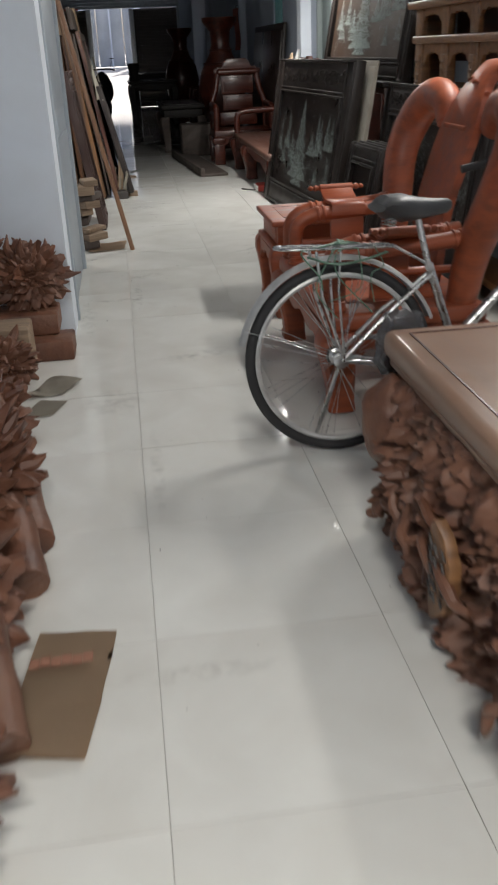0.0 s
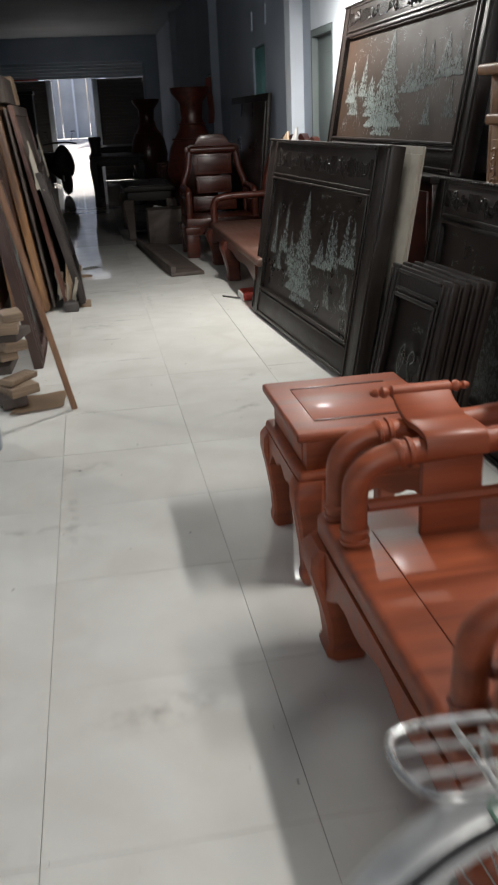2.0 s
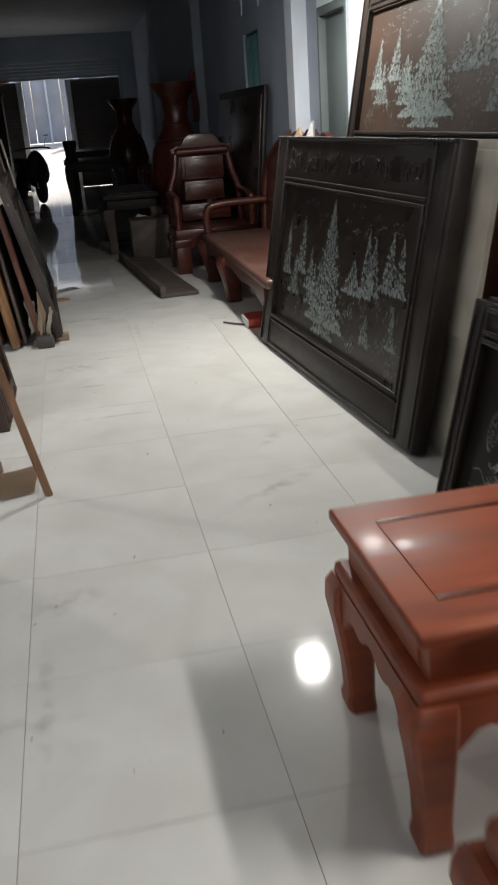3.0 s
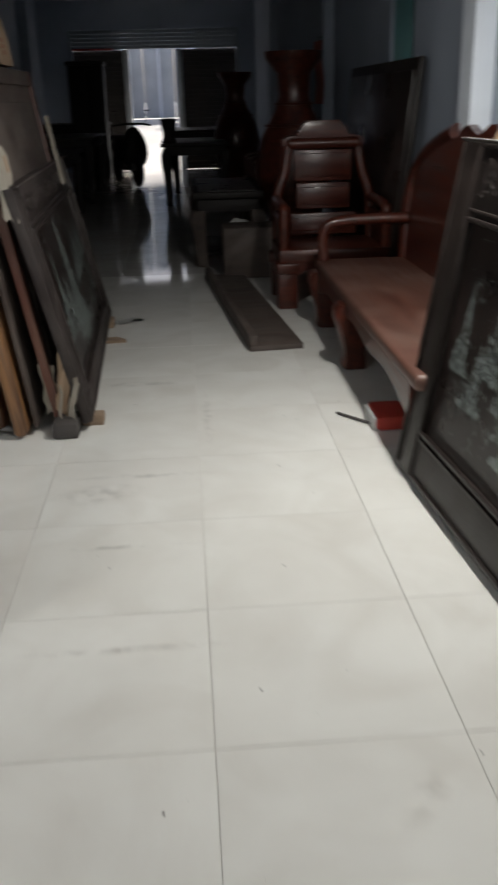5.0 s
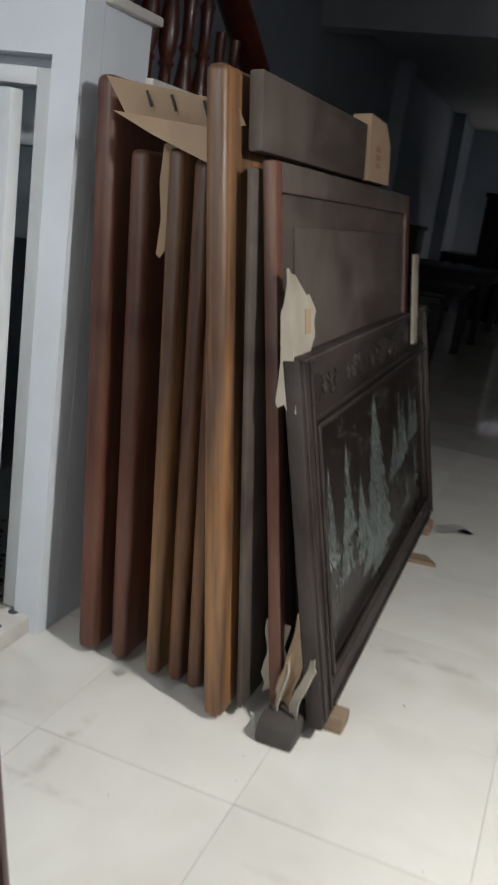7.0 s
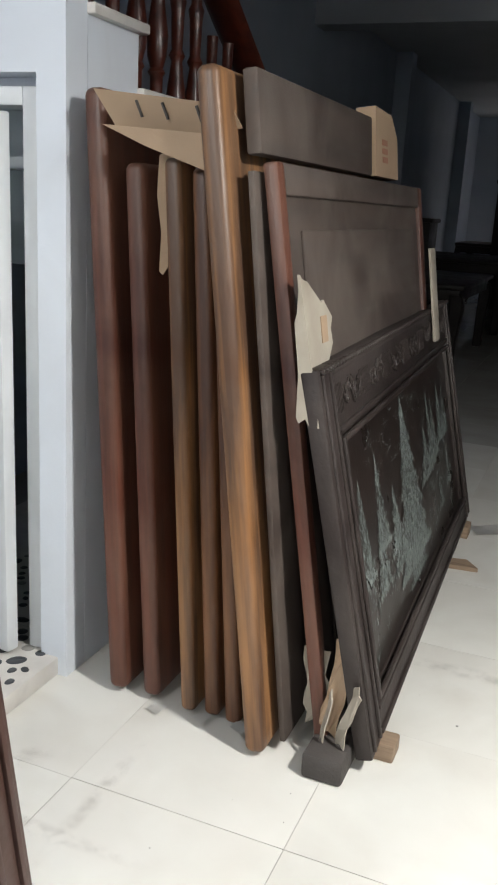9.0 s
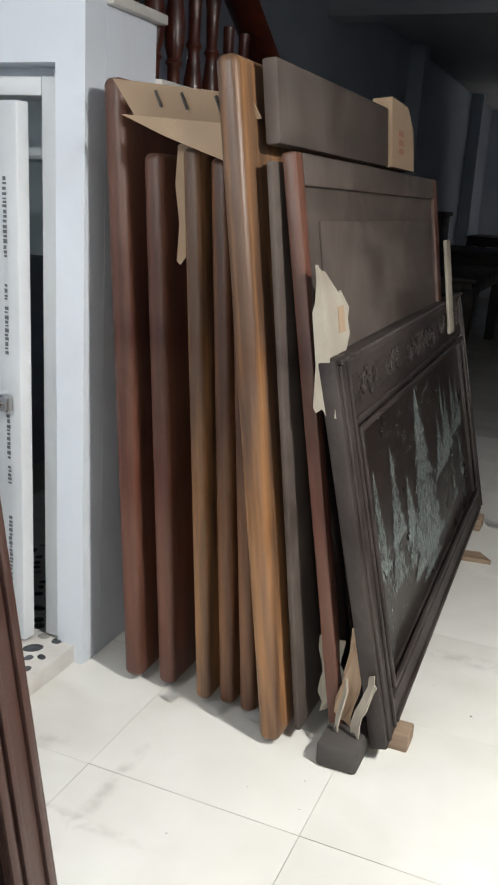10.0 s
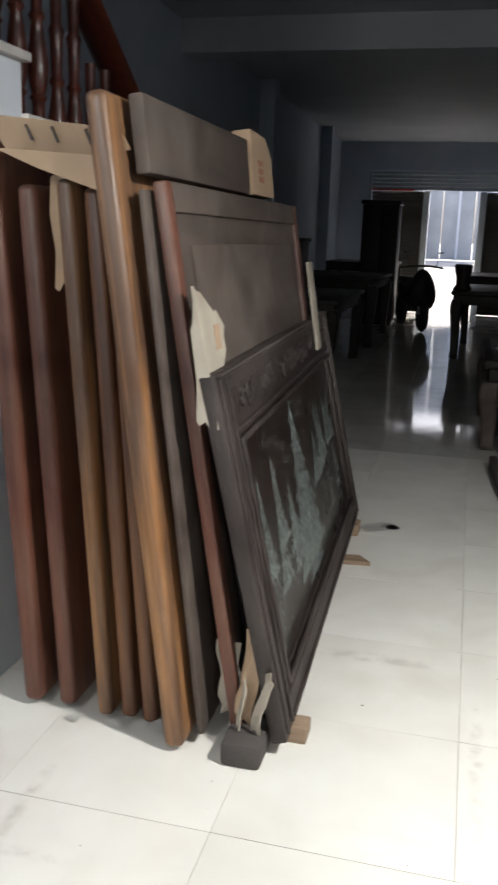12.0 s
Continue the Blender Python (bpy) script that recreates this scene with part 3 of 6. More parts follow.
slab("table_top", -0.168, -0.400, 8.69, 1.805, 1.35, 0.06, HONEY, "tall honey-brown table top with pale streaks on its rounded edge")

board = thing("bed_headboard", lean(-0.125, -0.345, 8.75, 1.80, 0.02), "tall dusty brown wooden headboard leaning against the stack", "headboard")
bm = bmesh.new()
box(bm, 0.0, 1.42, 0.0, 0.018, 0.02, 1.56, 0.004)
part("back_panel", bm, DUSTY, board)
bm = bmesh.new()
box(bm, 0.03, 1.42, -0.012, 0.03, 1.60, 1.80, 0.008)
part("top_rail", bm, DUSTY, board)

pan = thing("framed_panel", lean(-0.015, -0.275, 8.78, 1.60, 0.03), "dusty brown framed wooden panel leaning against the stack", "panel")
for nm, a in (("stile", (0, 0.05, -0.005, 0.035, 0, 1.585)), ("stile", (1.64, 1.71, -0.005, 0.05, 0, 1.585)), ("rail", (0.05, 1.64, -0.005, 0.035, 1.505, 1.585)), ("rail", (0.05, 1.64, -0.005, 0.035, 0, 0.09))):
    bm = bmesh.new()
    box(bm, *a, 0.008)
    part(nm, bm, REDSLAB if nm == "stile" else DUSTY, pan)
bm = bmesh.new()
box(bm, 0.05, 1.64, 0.01, 0.03, 0.09, 1.505)
box(bm, 0.17, 1.54, 0.002, 0.012, 0.2, 1.42, 0.004)
part("inset_panel", bm, DUSTY, pan, "scratched dusty inset panel")


# ---- mother-of-pearl pictures ----
def shard(b, u, v, r, rnd, long=0.5, turn=None, w=-0.0015):
    """One thin piece of shell: long is its width to its length, turn the way it points."""
    n = rnd.randint(4, 6)
    a0 = rnd.uniform(0, 6)
    t = rnd.uniform(0, 3) if turn is None else turn + rnd.gauss(0, 0.22)
    vs = []
    lift = rnd.uniform(-0.0012, 0.0004)
    for k in range(n):
        a = a0 + 2 * math.pi * k / n
        q = r * rnd.uniform(0.7, 1.25)
        x, y = q * math.cos(a), long * q * math.sin(a)
        vs.append(b.verts.new((u + x * math.cos(t) - y * math.sin(t), w + lift + rnd.uniform(-0.0005, 0.0005), v + x * math.sin(t) + y * math.cos(t))))
    b.faces.new(vs)


def inlay(b, u0, u1, v0, v1, seed, density=1.0):
    """A shell landscape: one tall pointed mountain, smaller peaks and pines beside it, drifting clouds, upright reeds in front."""
    rnd = random.Random(seed)
    du, dv = u1 - u0, v1 - v0
    k = min(1.0, max(0.55, dv / 0.9))
    UP = math.pi / 2

    def piece(u, v, r, long=0.5, turn=None):
        if u0 < u < u1 and v0 < v < v1:
            shard(b, u, v, r * k, rnd, long, turn)

    wide = max(1.0, du / 1.05)

    def peak(cu, base, top, half, amount):
        half *= wide
        for i in range(int(amount * density * wide)):
            f = rnd.random() ** 1.7
            tier = 0.62 + 0.38 * (1 - (f * 7) % 1)
            side = rnd.uniform(-1, 1)
            u = u0 + du * cu + side * half * (1.02 - f) * tier
            v = v0 + dv * (base + (top - base) * f)
            piece(u, v, rnd.choice((0.005, 0.008, 0.011, 0.016)) * (1.1 - 0.5 * f), rnd.uniform(0.3, 0.55), UP - side * 0.35)

    peak(0.44, 0.1, 0.97, 0.17, 620)
    peak(0.44, 0.02, 0.35, 0.1, 120)
    for cu, base, top, half, n in ((0.08, 0.35, 0.8, 0.05, 70), (0.21, 0.4, 0.84, 0.055, 80), (0.28, 0.3, 0.62, 0.06, 70), (0.15, 0.22, 0.55, 0.06, 60), (0.33, 0.2, 0.5, 0.07, 70),
                                   (0.7, 0.42, 0.84, 0.05, 80), (0.77, 0.45, 0.78, 0.06, 90), (0.85, 0.5, 0.88, 0.06, 100), (0.93, 0.5, 0.8, 0.05, 70), (0.62, 0.4, 0.66, 0.08, 80), (0.9, 0.18, 0.42, 0.04, 30), (0.76, 0.12, 0.34, 0.04, 30)):
        peak(cu + rnd.uniform(-0.02, 0.02), base, top + rnd.uniform(-0.05, 0.04), half, n)
    for i in range(int(16 * density)):
        cu, cv = u0 + du * rnd.uniform(0.05, 0.95), v0 + dv * rnd.uniform(0.7, 0.97)
        for j in range(rnd.randint(4, 9)):
            piece(cu + rnd.gauss(0, 0.02), cv + rnd.gauss(0, 0.007), rnd.uniform(0.004, 0.009), 0.4, 0.1)
    for i in range(int(24 * density)):
        cu, cv = u0 + du * rnd.uniform(0.04, 0.96), v0 + dv * rnd.uniform(0.06, 0.5)
        for j in range(rnd.randint(5, 12)):
            piece(cu + rnd.gauss(0, 0.035), cv + rnd.gauss(0, 0.02), rnd.uniform(0.007, 0.017), 0.22, UP)
    for i in range(int(70 * density)):
        piece(u0 + du * rnd.random(), v0 + dv * rnd.random() ** 1.3, rnd.uniform(0.002, 0.005), 0.6)


def shell_figure(b, u0, u1, v0, v1, seed):
    """A long-necked water bird of shell slivers, reeds at its foot."""
    rnd = random.Random(seed)
    cu, du, dv = (u0 + u1) / 2, u1 - u0, v1 - v0

    def line(pts, n, r):
        p = curve([(x, y, 0) for x, y in pts], n)
        for i in range(len(p) - 1):
            d = p[i + 1] - p[i]
            q = (p[i] + p[i + 1]) / 2
            shard(b, cu + q.x * du, v0 + q.y * dv, r, rnd, 0.35, math.atan2(d.y * dv, d.x * du))

    line([(0.12, 0.5), (0.2, 0.56), (0.14, 0.62), (0.04, 0.56), (0.06, 0.44), (0.16, 0.34), (0.2, 0.22), (0.08, 0.14), (-0.1, 0.14), (-0.24, 0.22), (-0.36, 0.2)], 5, 0.008)
    line([(-0.18, 0.36), (-0.08, 0.5), (-0.12, 0.64), (-0.22, 0.58), (-0.24, 0.44), (-0.18, 0.36)], 4, 0.009)
    for k in range(46):
        a, q = rnd.uniform(0, 6.28), rnd.random() ** 0.5
        shard(b, cu + du * (0.0 + 0.16 * q * math.cos(a)), v0 + dv * (0.24 + 0.09 * q * math.sin(a)), rnd.uniform(0.004, 0.011), rnd, 0.35, 0.6)
    for k in range(24):
        shard(b, cu + du * rnd.gauss(-0.17, 0.03), v0 + dv * rnd.gauss(0.5, 0.06), rnd.uniform(0.003, 0.008), rnd, 0.3, 1.4)
    for k in range(26):
        shard(b, cu + du * rnd.uniform(-0.42, 0.42), v0 + dv * rnd.uniform(0.02, 0.1), rnd.uniform(0.004, 0.009), rnd, 0.3, 0.2)
    for k in range(22):
        shard(b, cu + du * rnd.gauss(0.1, 0.1), v0 + dv * rnd.gauss(0.82, 0.02), rnd.uniform(0.004, 0.008), rnd, 0.3, 0.2)


def picture(m, w, h, label, seed, border=0.13, head=None, thick=0.06, panel=BLACKPANEL, density=1.0, fret=True, group="mother-of-pearl pictures", frame_mat=None):
    """A black wooden frame with carved corners round an inlaid panel; local x along, z up, y into the wall."""
    head = head or border
    fm = frame_mat or BLACKWOOD
    p = thing("inlaid_picture", m, label, "picture", group)
    sides = [("stile", 0, border, 0, h), ("stile", w - border, w, 0, h), ("rail", border, w - border, 0, border), ("rail", border, w - border, h - head, h)]
    for nm, a0, a1, c0, c1 in sides:
        b = bmesh.new()
        box(b, a0, a1, 0, thick, c0, c1, 0.008)
        bar = part(nm, b, fm, p)
        q = 0.018
        if nm == "stile":
            strips = [(a0 + q, a0 + q + 0.014, c0 + q, c1 - q), (a1 - q - 0.014, a1 - q, c0 + q, c1 - q)]
        else:
            strips = [(a0, a1, c0 + 0.016, c0 + 0.03), (a0, a1, c1 - 0.03, c1 - 0.016)]
        for e0, e1, g0, g1 in strips:
            b = bmesh.new()
            box(b, e0, e1, -0.009, 0.004, g0, g1, 0.004)
            part("moulding", b, fm, bar)
    b = bmesh.new()
    box(b, border, w - border, 0.022, thick - 0.008, border, h - head)
    panel_ob = part("panel", b, panel, p)
    b = bmesh.new()
    for a0, a1, c0, c1 in ((border - .002, border + .016, border, h - head), (w - border - .016, w - border + .002, border, h - head),
                           (border + .016, w - border - .016, border - .002, border + .016), (border + .016, w - border - .016, h - head - .016, h - head + .002)):
        box(b, a0, a1, -0.014, 0.0, c0, c1, 0.005)
    part("inner_moulding", b, fm, p)
    b = bmesh.new()
    (inlay if fret else shell_figure)(b, border + .03, w - border - .03, border + .03, h - head - .03, seed, *((density,) if fret else ()))
    o = part("shell_inlay", b, PEARL, panel_ob, "iridescent shell inlay", smooth=False)
    o.location = (0, 0.0215, 0)
    tagged(o, kind="stuff")
    if fret:
        rnd = random.Random(seed + 50)
        b = bmesh.new()
        n = max(4, int(w / 0.36))
        for i in range(n):
            cu, cv = border + (w - 2 * border) * (i + 0.5) / n, h - head * 0.5
            half = head * 0.24
            for k in range(9):
                x, z, a, turn = cu + (k - 4) * 0.021, cv + rnd.uniform(-0.5, 0.5) * half, rnd.uniform(0, 6.28), rnd.choice((-1, 1))
                pts = [(x + (0.022 - 0.0022 * t) * math.cos(a + turn * t * 0.75), -0.004, z + half * (0.62 - 0.06 * t) * math.sin(a + turn * t * 0.75)) for t in range(9)]
                tube(b, pts, [0.0045 - 0.0003 * t for t in range(9)], 5)
        for k in range(int((w - 2 * border) / 0.014)):
            x = border + 0.007 + k * 0.014
            if min(abs(x - border - (w - 2 * border) * (i + 0.5) / n) for i in range(n)) > 0.1:
                box(b, x - 0.003, x + 0.003, -0.003, 0.003, h - head * 0.7, h - head * 0.3)
        tagged(part("carved_scrollwork", b, fm, p), kind="stuff")
        b = bmesh.new()
        n = int(w / 0.03)
        for i in range(n):
            x = 0.02 + (w - 0.04) * i / (n - 1)
            box(b, x - 0.009, x + 0.009, -0.016, 0.006, h - 0.016, h - 0.002, 0.004, 1)
        tagged(part("bead_strip", b, fm, p), kind="stuff")
    return p


def lean_right(x_foot, x_top, y, z_top, z0=0.0, turn=0.0):
    """As lean(), for boards that lean to the east wall and face west; local x runs towards the south."""
    tilt = math.atan2(x_top - x_foot, z_top - z0)
    return Matrix.Translation((x_foot, y, z0)) @ Matrix.Rotation(radians(turn), 4, "Z") @ Matrix.Rotation(tilt, 4, "Y") @ Matrix.Rotation(radians(-90), 4, "Z")


picture(lean(0.122, -0.118, 8.76, 1.105, 0.05, 2.0), 2.2, 1.08, "dusty black carved frame with shell landscape, leaning on the stacked boards", 3, 0.12, 0.2, 0.05, density=3.2, frame_mat=DUSTBLACK)
picture(lean(-0.155, -0.345, 6.99, 1.27, 0.0), 0.72, 1.28, "dark brown carved frame with shell landscape leaning by the store wall", 8, 0.1, 0.15, 0.06, frame_mat=DARKRED)
picture(lean_right(1.40, 1.61, 8.19, 1.28, 0.02, 3.8), 2.27, 1.27, "large black carved frame with shell landscape leaning in the hall", 5, 0.2, 0.26, 0.08, density=2.2)
picture(ENTRY @ lean_right(1.50, 1.66, 5.87, 0.78, 0.0, 4), 0.62, 0.79, "small black frame with a shell figure, first of a row", 11, 0.1, 0.12, 0.03, density=0.6, fret=False, group="row of small frames")
for i in range(1, 4):
    picture(ENTRY @ lean_right(1.50 + .05 * i, 1.66 + .05 * i, 5.88 - .01 * i, 0.78, 0.0, 4), 0.62, 0.79, "small black frame with a shell figure, stacked behind another", 11 + i, 0.1, 0.12, 0.03, density=0.3, fret=False, group="row of small frames")
picture(ENTRY @ lean_right(1.88, 2.03, 6.3, 1.12, 0.0), 2.0, 1.13, "black carved frame with shell landscape standing behind the armchair", 15, 0.16, 0.2, 0.06)
picture(lean_right(2.0, 2.17, 8.15, 2.13, 1.12), 2.5, 1.02, "very large brown shell landscape picture in a carved black frame", 21, 0.14, 0.2, 0.07, panel=BROWNPANEL, density=3.2)


# ---- armchairs, side table ----
def bulged_leg(b, x, y, h, w, sx=0, sy=0):
    """A stout leg that swells out at the knee towards (sx, sy) and turns in above a foot."""
    prof = [(0.0, 0.74, -0.1), (0.03, 0.86, 0.0), (0.09, 0.86, 0.05), (0.15, 0.78, 0.0), (0.35, 0.84, 0.05), (0.6, 0.98, 0.22), (0.8, 1.12, 0.4), (0.93, 1.12, 0.36), (1.0, 1.0, 0.15)]
    rings = []
    for f, k, o in prof:
        r = w * k / 2
        cx, cy = x + sx * o * w * 0.5, y + sy * o * w * 0.5
        c = r * 0.24
        rings.append([b.verts.new((cx + dx, cy + dy, f * h)) for dx, dy in ((-r, -r + c), (-r + c, -r), (r - c, -r), (r, -r + c), (r, r - c), (r - c, r), (-r + c, r), (-r, r - c))])
    for p, q in zip(rings, rings[1:]):
        for k in range(8):
            b.faces.new((p[k], p[(k + 1) % 8], q[(k + 1) % 8], q[k]))
    b.faces.new(rings[0][::-1])
    b.faces.new(rings[-1])


def apron(b, p0, p1, z_top, drop, thick, n=14):
    """A board under a seat whose lower edge hangs in a curve, between two points in plan."""
    p0, p1 = Vector((*p0, 0)), Vector((*p1, 0))
    d = (p1 - p0).normalized()
    nrm = Vector((-d.y, d.x, 0))
    length = (p1 - p0).length
    lower = [(u / n * length, -drop * (0.5 + 0.5 * abs(2 * u / n - 1) ** 2.5) - 0.12 * drop * math.cos(u / n * 6 * math.pi)) for u in range(n + 1)]
    outline = [(0, 0)] + lower + [(length, 0)]
    extrude_outline(b, outline, thick, lambda u, v, w: p0 + d * u + nrm * (w - thick / 2) + Vector((0, 0, z_top + v)))


def ringed_bar(b, pts, r, ring_at):
    """A thick bar with narrow turned rings, two at each place named."""
    path, rad = [], []
    for i, p in enumerate(pts):
        if i in ring_at and 0 < i < len(pts) - 1:
            d = (pts[i + 1] - pts[i - 1]).normalized()
            for o, k in ((-0.021, 1.0), (-0.018, 1.17), (-0.01, 1.17), (-0.007, 1.0), (0.007, 1.0), (0.01, 1.17), (0.018, 1.17), (0.021, 1.0)):
                path.append(p + d * o)
                rad.append(r * k)
        else:
            path.append(p)
            rad.append(r)
    tube(b, path, rad, 14)


def armchair(m, label, material=ROSE, group="red armchairs"):
    """Faces -x; origin on the floor at the middle of its front."""
    c = thing("armchair", m, label, "armchair", group)
    hw, dp, seat = 0.56, 0.62, 0.42
    b = bmesh.new()
    box(b, -0.03, dp, -hw, hw, seat - 0.075, seat, 0.022, 3)
    s = part("seat", b, material, c)
    b = bmesh.new()
    box(b, 0.08, dp - 0.1, -hw + 0.16, hw - 0.16, seat - 0.01, seat + 0.004, 0.004)
    part("seat_panel", b, material, s)
    for x, sx in ((0.03, -1), (dp - 0.07, 1)):
        for y, sy in ((-hw + 0.06, -1), (hw - 0.06, 1)):
            b = bmesh.new()
            bulged_leg(b, x, y, seat - 0.07, 0.13, sx, sy)
            part("leg", b, material, c)
    for a, e in (((-0.015, -hw + 0.1), (-0.015, hw - 0.1)), ((dp - 0.04, -hw + 0.1), (dp - 0.04, hw - 0.1)), ((0.06, -hw + 0.02), (dp - 0.12, -hw + 0.02)), ((0.06, hw - 0.02), (dp - 0.12, hw - 0.02))):
        b = bmesh.new()
        apron(b, a, e, seat - 0.07, 0.14, 0.035)
        part("apron", b, material, c)
    for side in (-1, 1):
        for k, off in enumerate((0.0, -0.15)):
            y = side * (hw - 0.06 + off)
            pts = curve([(0.02, y, seat - 0.02), (0.018, y, seat + 0.09), (0.03, y, seat + 0.18), (0.1, y, seat + 0.225), (0.22, y, seat + 0.235), (0.4, y, seat + 0.245), (dp - 0.06, y, seat + 0.26)], 5)
            b = bmesh.new()
            ringed_bar(b, pts, 0.033, (2, 17, 28))
            part("arm_rail", b, material, c)
        n = 16
        w0, w1 = 0.19, 0.35
        line = curve([(0, side * (hw + 0.02), seat + 0.315), (0, side * (hw - 0.03), seat + 0.288), (0, side * (hw - 0.1), seat + 0.272), (0, side * (hw - 0.18), seat + 0.278), (0, side * (hw - 0.235), seat + 0.272), (0, side * (hw - 0.25), seat + 0.235)], 4)
        b = bmesh.new()
        rows = []
        for x, e in ((w0, 0), (w0 + 0.006, 1), (w1 - 0.006, 1), (w1, 0)):
            rows.append([b.verts.new((x, p.y, p.z + 0.004 + 0.004 * e)) for p in line])
        under = [[b.verts.new((x, p.y, p.z - 0.01)) for p in line] for x in (w1, w0)]
        loop = rows + under
        for r0, r1 in zip(loop, loop[1:] + loop[:1]):
            for i in range(len(line) - 1):
                b.faces.new((r0[i], r0[i + 1], r1[i + 1], r1[i]))
        b.faces.new([r[0] for r in loop])
        b.faces.new([r[-1] for r in loop][::-1])
        pl = part("arm_plate", b, material, c, "curved scroll plate saddling the arm rails")
        yy, zz = line[0].y, line[0].z
        b = bmesh.new()
        xs = [w0 - 0.06, w0 - 0.052, w0 - 0.042, w0 - 0.036, w0 - 0.026, w0 - 0.018, w0 - 0.008, w0, w1, w1 + 0.008, w1 + 0.018, w1 + 0.026, w1 + 0.036, w1 + 0.042, w1 + 0.052, w1 + 0.06]
        rs = [0.004, 0.011, 0.012, 0.007, 0.016, 0.016, 0.009, 0.018]
        tube(b, [(x, yy, zz) for x in xs], rs + rs[::-1], 12)
        part("scroll_roll", b, material, pl)
        b = bmesh.new()
        y = side * (hw - 0.21)
        box(b, w0, w1, y - 0.012, y + 0.012, seat - 0.01, seat + 0.215, 0.005)
        part("arm_support", b, material, c)
        b = bmesh.new()
        tube(b, [(0.05, y, seat + 0.1), (dp - 0.08, y, seat + 0.1)], 0.018, 8)
        part("lower_rail", b, material, c)
        pts = curve([(dp - 0.09, side * (hw - 0.08), seat - 0.03), (dp - 0.06, side * (hw - 0.05), seat + 0.2), (dp - 0.01, side * (hw + 0.05), seat + 0.45),
                     (dp + 0.05, side * (hw + 0.03), seat + 0.62), (dp + 0.09, side * (hw - 0.1), seat + 0.72), (dp + 0.1, side * (hw - 0.24), seat + 0.71), (dp + 0.1, side * (hw - 0.31), seat + 0.62)], 6)
        b = bmesh.new()
        n = len(pts)
        tube(b, pts, [0.058 + 0.024 * math.sin(math.pi * i / (n - 1)) for i in range(n)], 16)
        part("back_post", b, material, c, "thick curled back post")
    b = bmesh.new()
    sec = curve([(dp - 0.08, 0, seat - 0.01), (dp - 0.045, 0, seat + 0.3), (dp + 0.05, 0, seat + 0.6), (dp + 0.12, 0, seat + 0.76), (dp + 0.19, 0, seat + 0.84), (dp + 0.27, 0, seat + 0.85)], 6)
    n = len(sec)
    rings = []
    for i, p in enumerate(sec):
        t = i / (n - 1)
        w = 0.15 + 0.05 * math.sin(t * 6.2) + 0.015 * math.cos(t * 14)
        d = (sec[min(i + 1, n - 1)] - sec[max(i - 1, 0)]).normalized()
        nr = Vector((d.z, 0, -d.x)) * 0.028
        rings.append([b.verts.new(p + Vector((0, s * w, 0)) + o * nr) for s, o in ((-1, -0.6), (-0.85, -1), (0.85, -1), (1, -0.6), (1, 0.6), (0.85, 1), (-0.85, 1), (-1, 0.6))])
    for p, q in zip(rings, rings[1:]):
        for k in range(8):
            b.faces.new((p[k], p[(k + 1) % 8], q[(k + 1) % 8], q[k]))
    b.faces.new(rings[0][::-1])
    b.faces.new(rings[-1])
    sp = part("back_splat", b, material, c, "scrolled back splat")
    for dz, ww in ((0.62, 0.12), (0.75, 0.13)):
        b = bmesh.new()
        tube(b, [(dp + 0.02 + (dz - 0.6) * 0.6, -ww, seat + dz), (dp + 0.02 + (dz - 0.6) * 0.6, ww, seat + dz)], 0.012, 8)
        part("moulding", b, material, sp)
    b = bmesh.new()
    rr = random.Random(2)
    for i in range(16):
        a = i * 0.4
        tube(b, [(dp + 0.105 + 0.004 * k, (0.02 + 0.006 * i) * math.cos(a + k * 0.4) * 0.8, seat + 0.78 + (0.01 + 0.002 * i) * math.sin(a + k * 0.4)) for k in range(4)], 0.006, 5)
    tagged(part("carved_motif", b, material, sp), kind="stuff")
    return c


chair = armchair(ENTRY @ pose(0.85, 3.52, 0), "large red lacquered wooden armchair with rolled arms and curled back", ROSE)


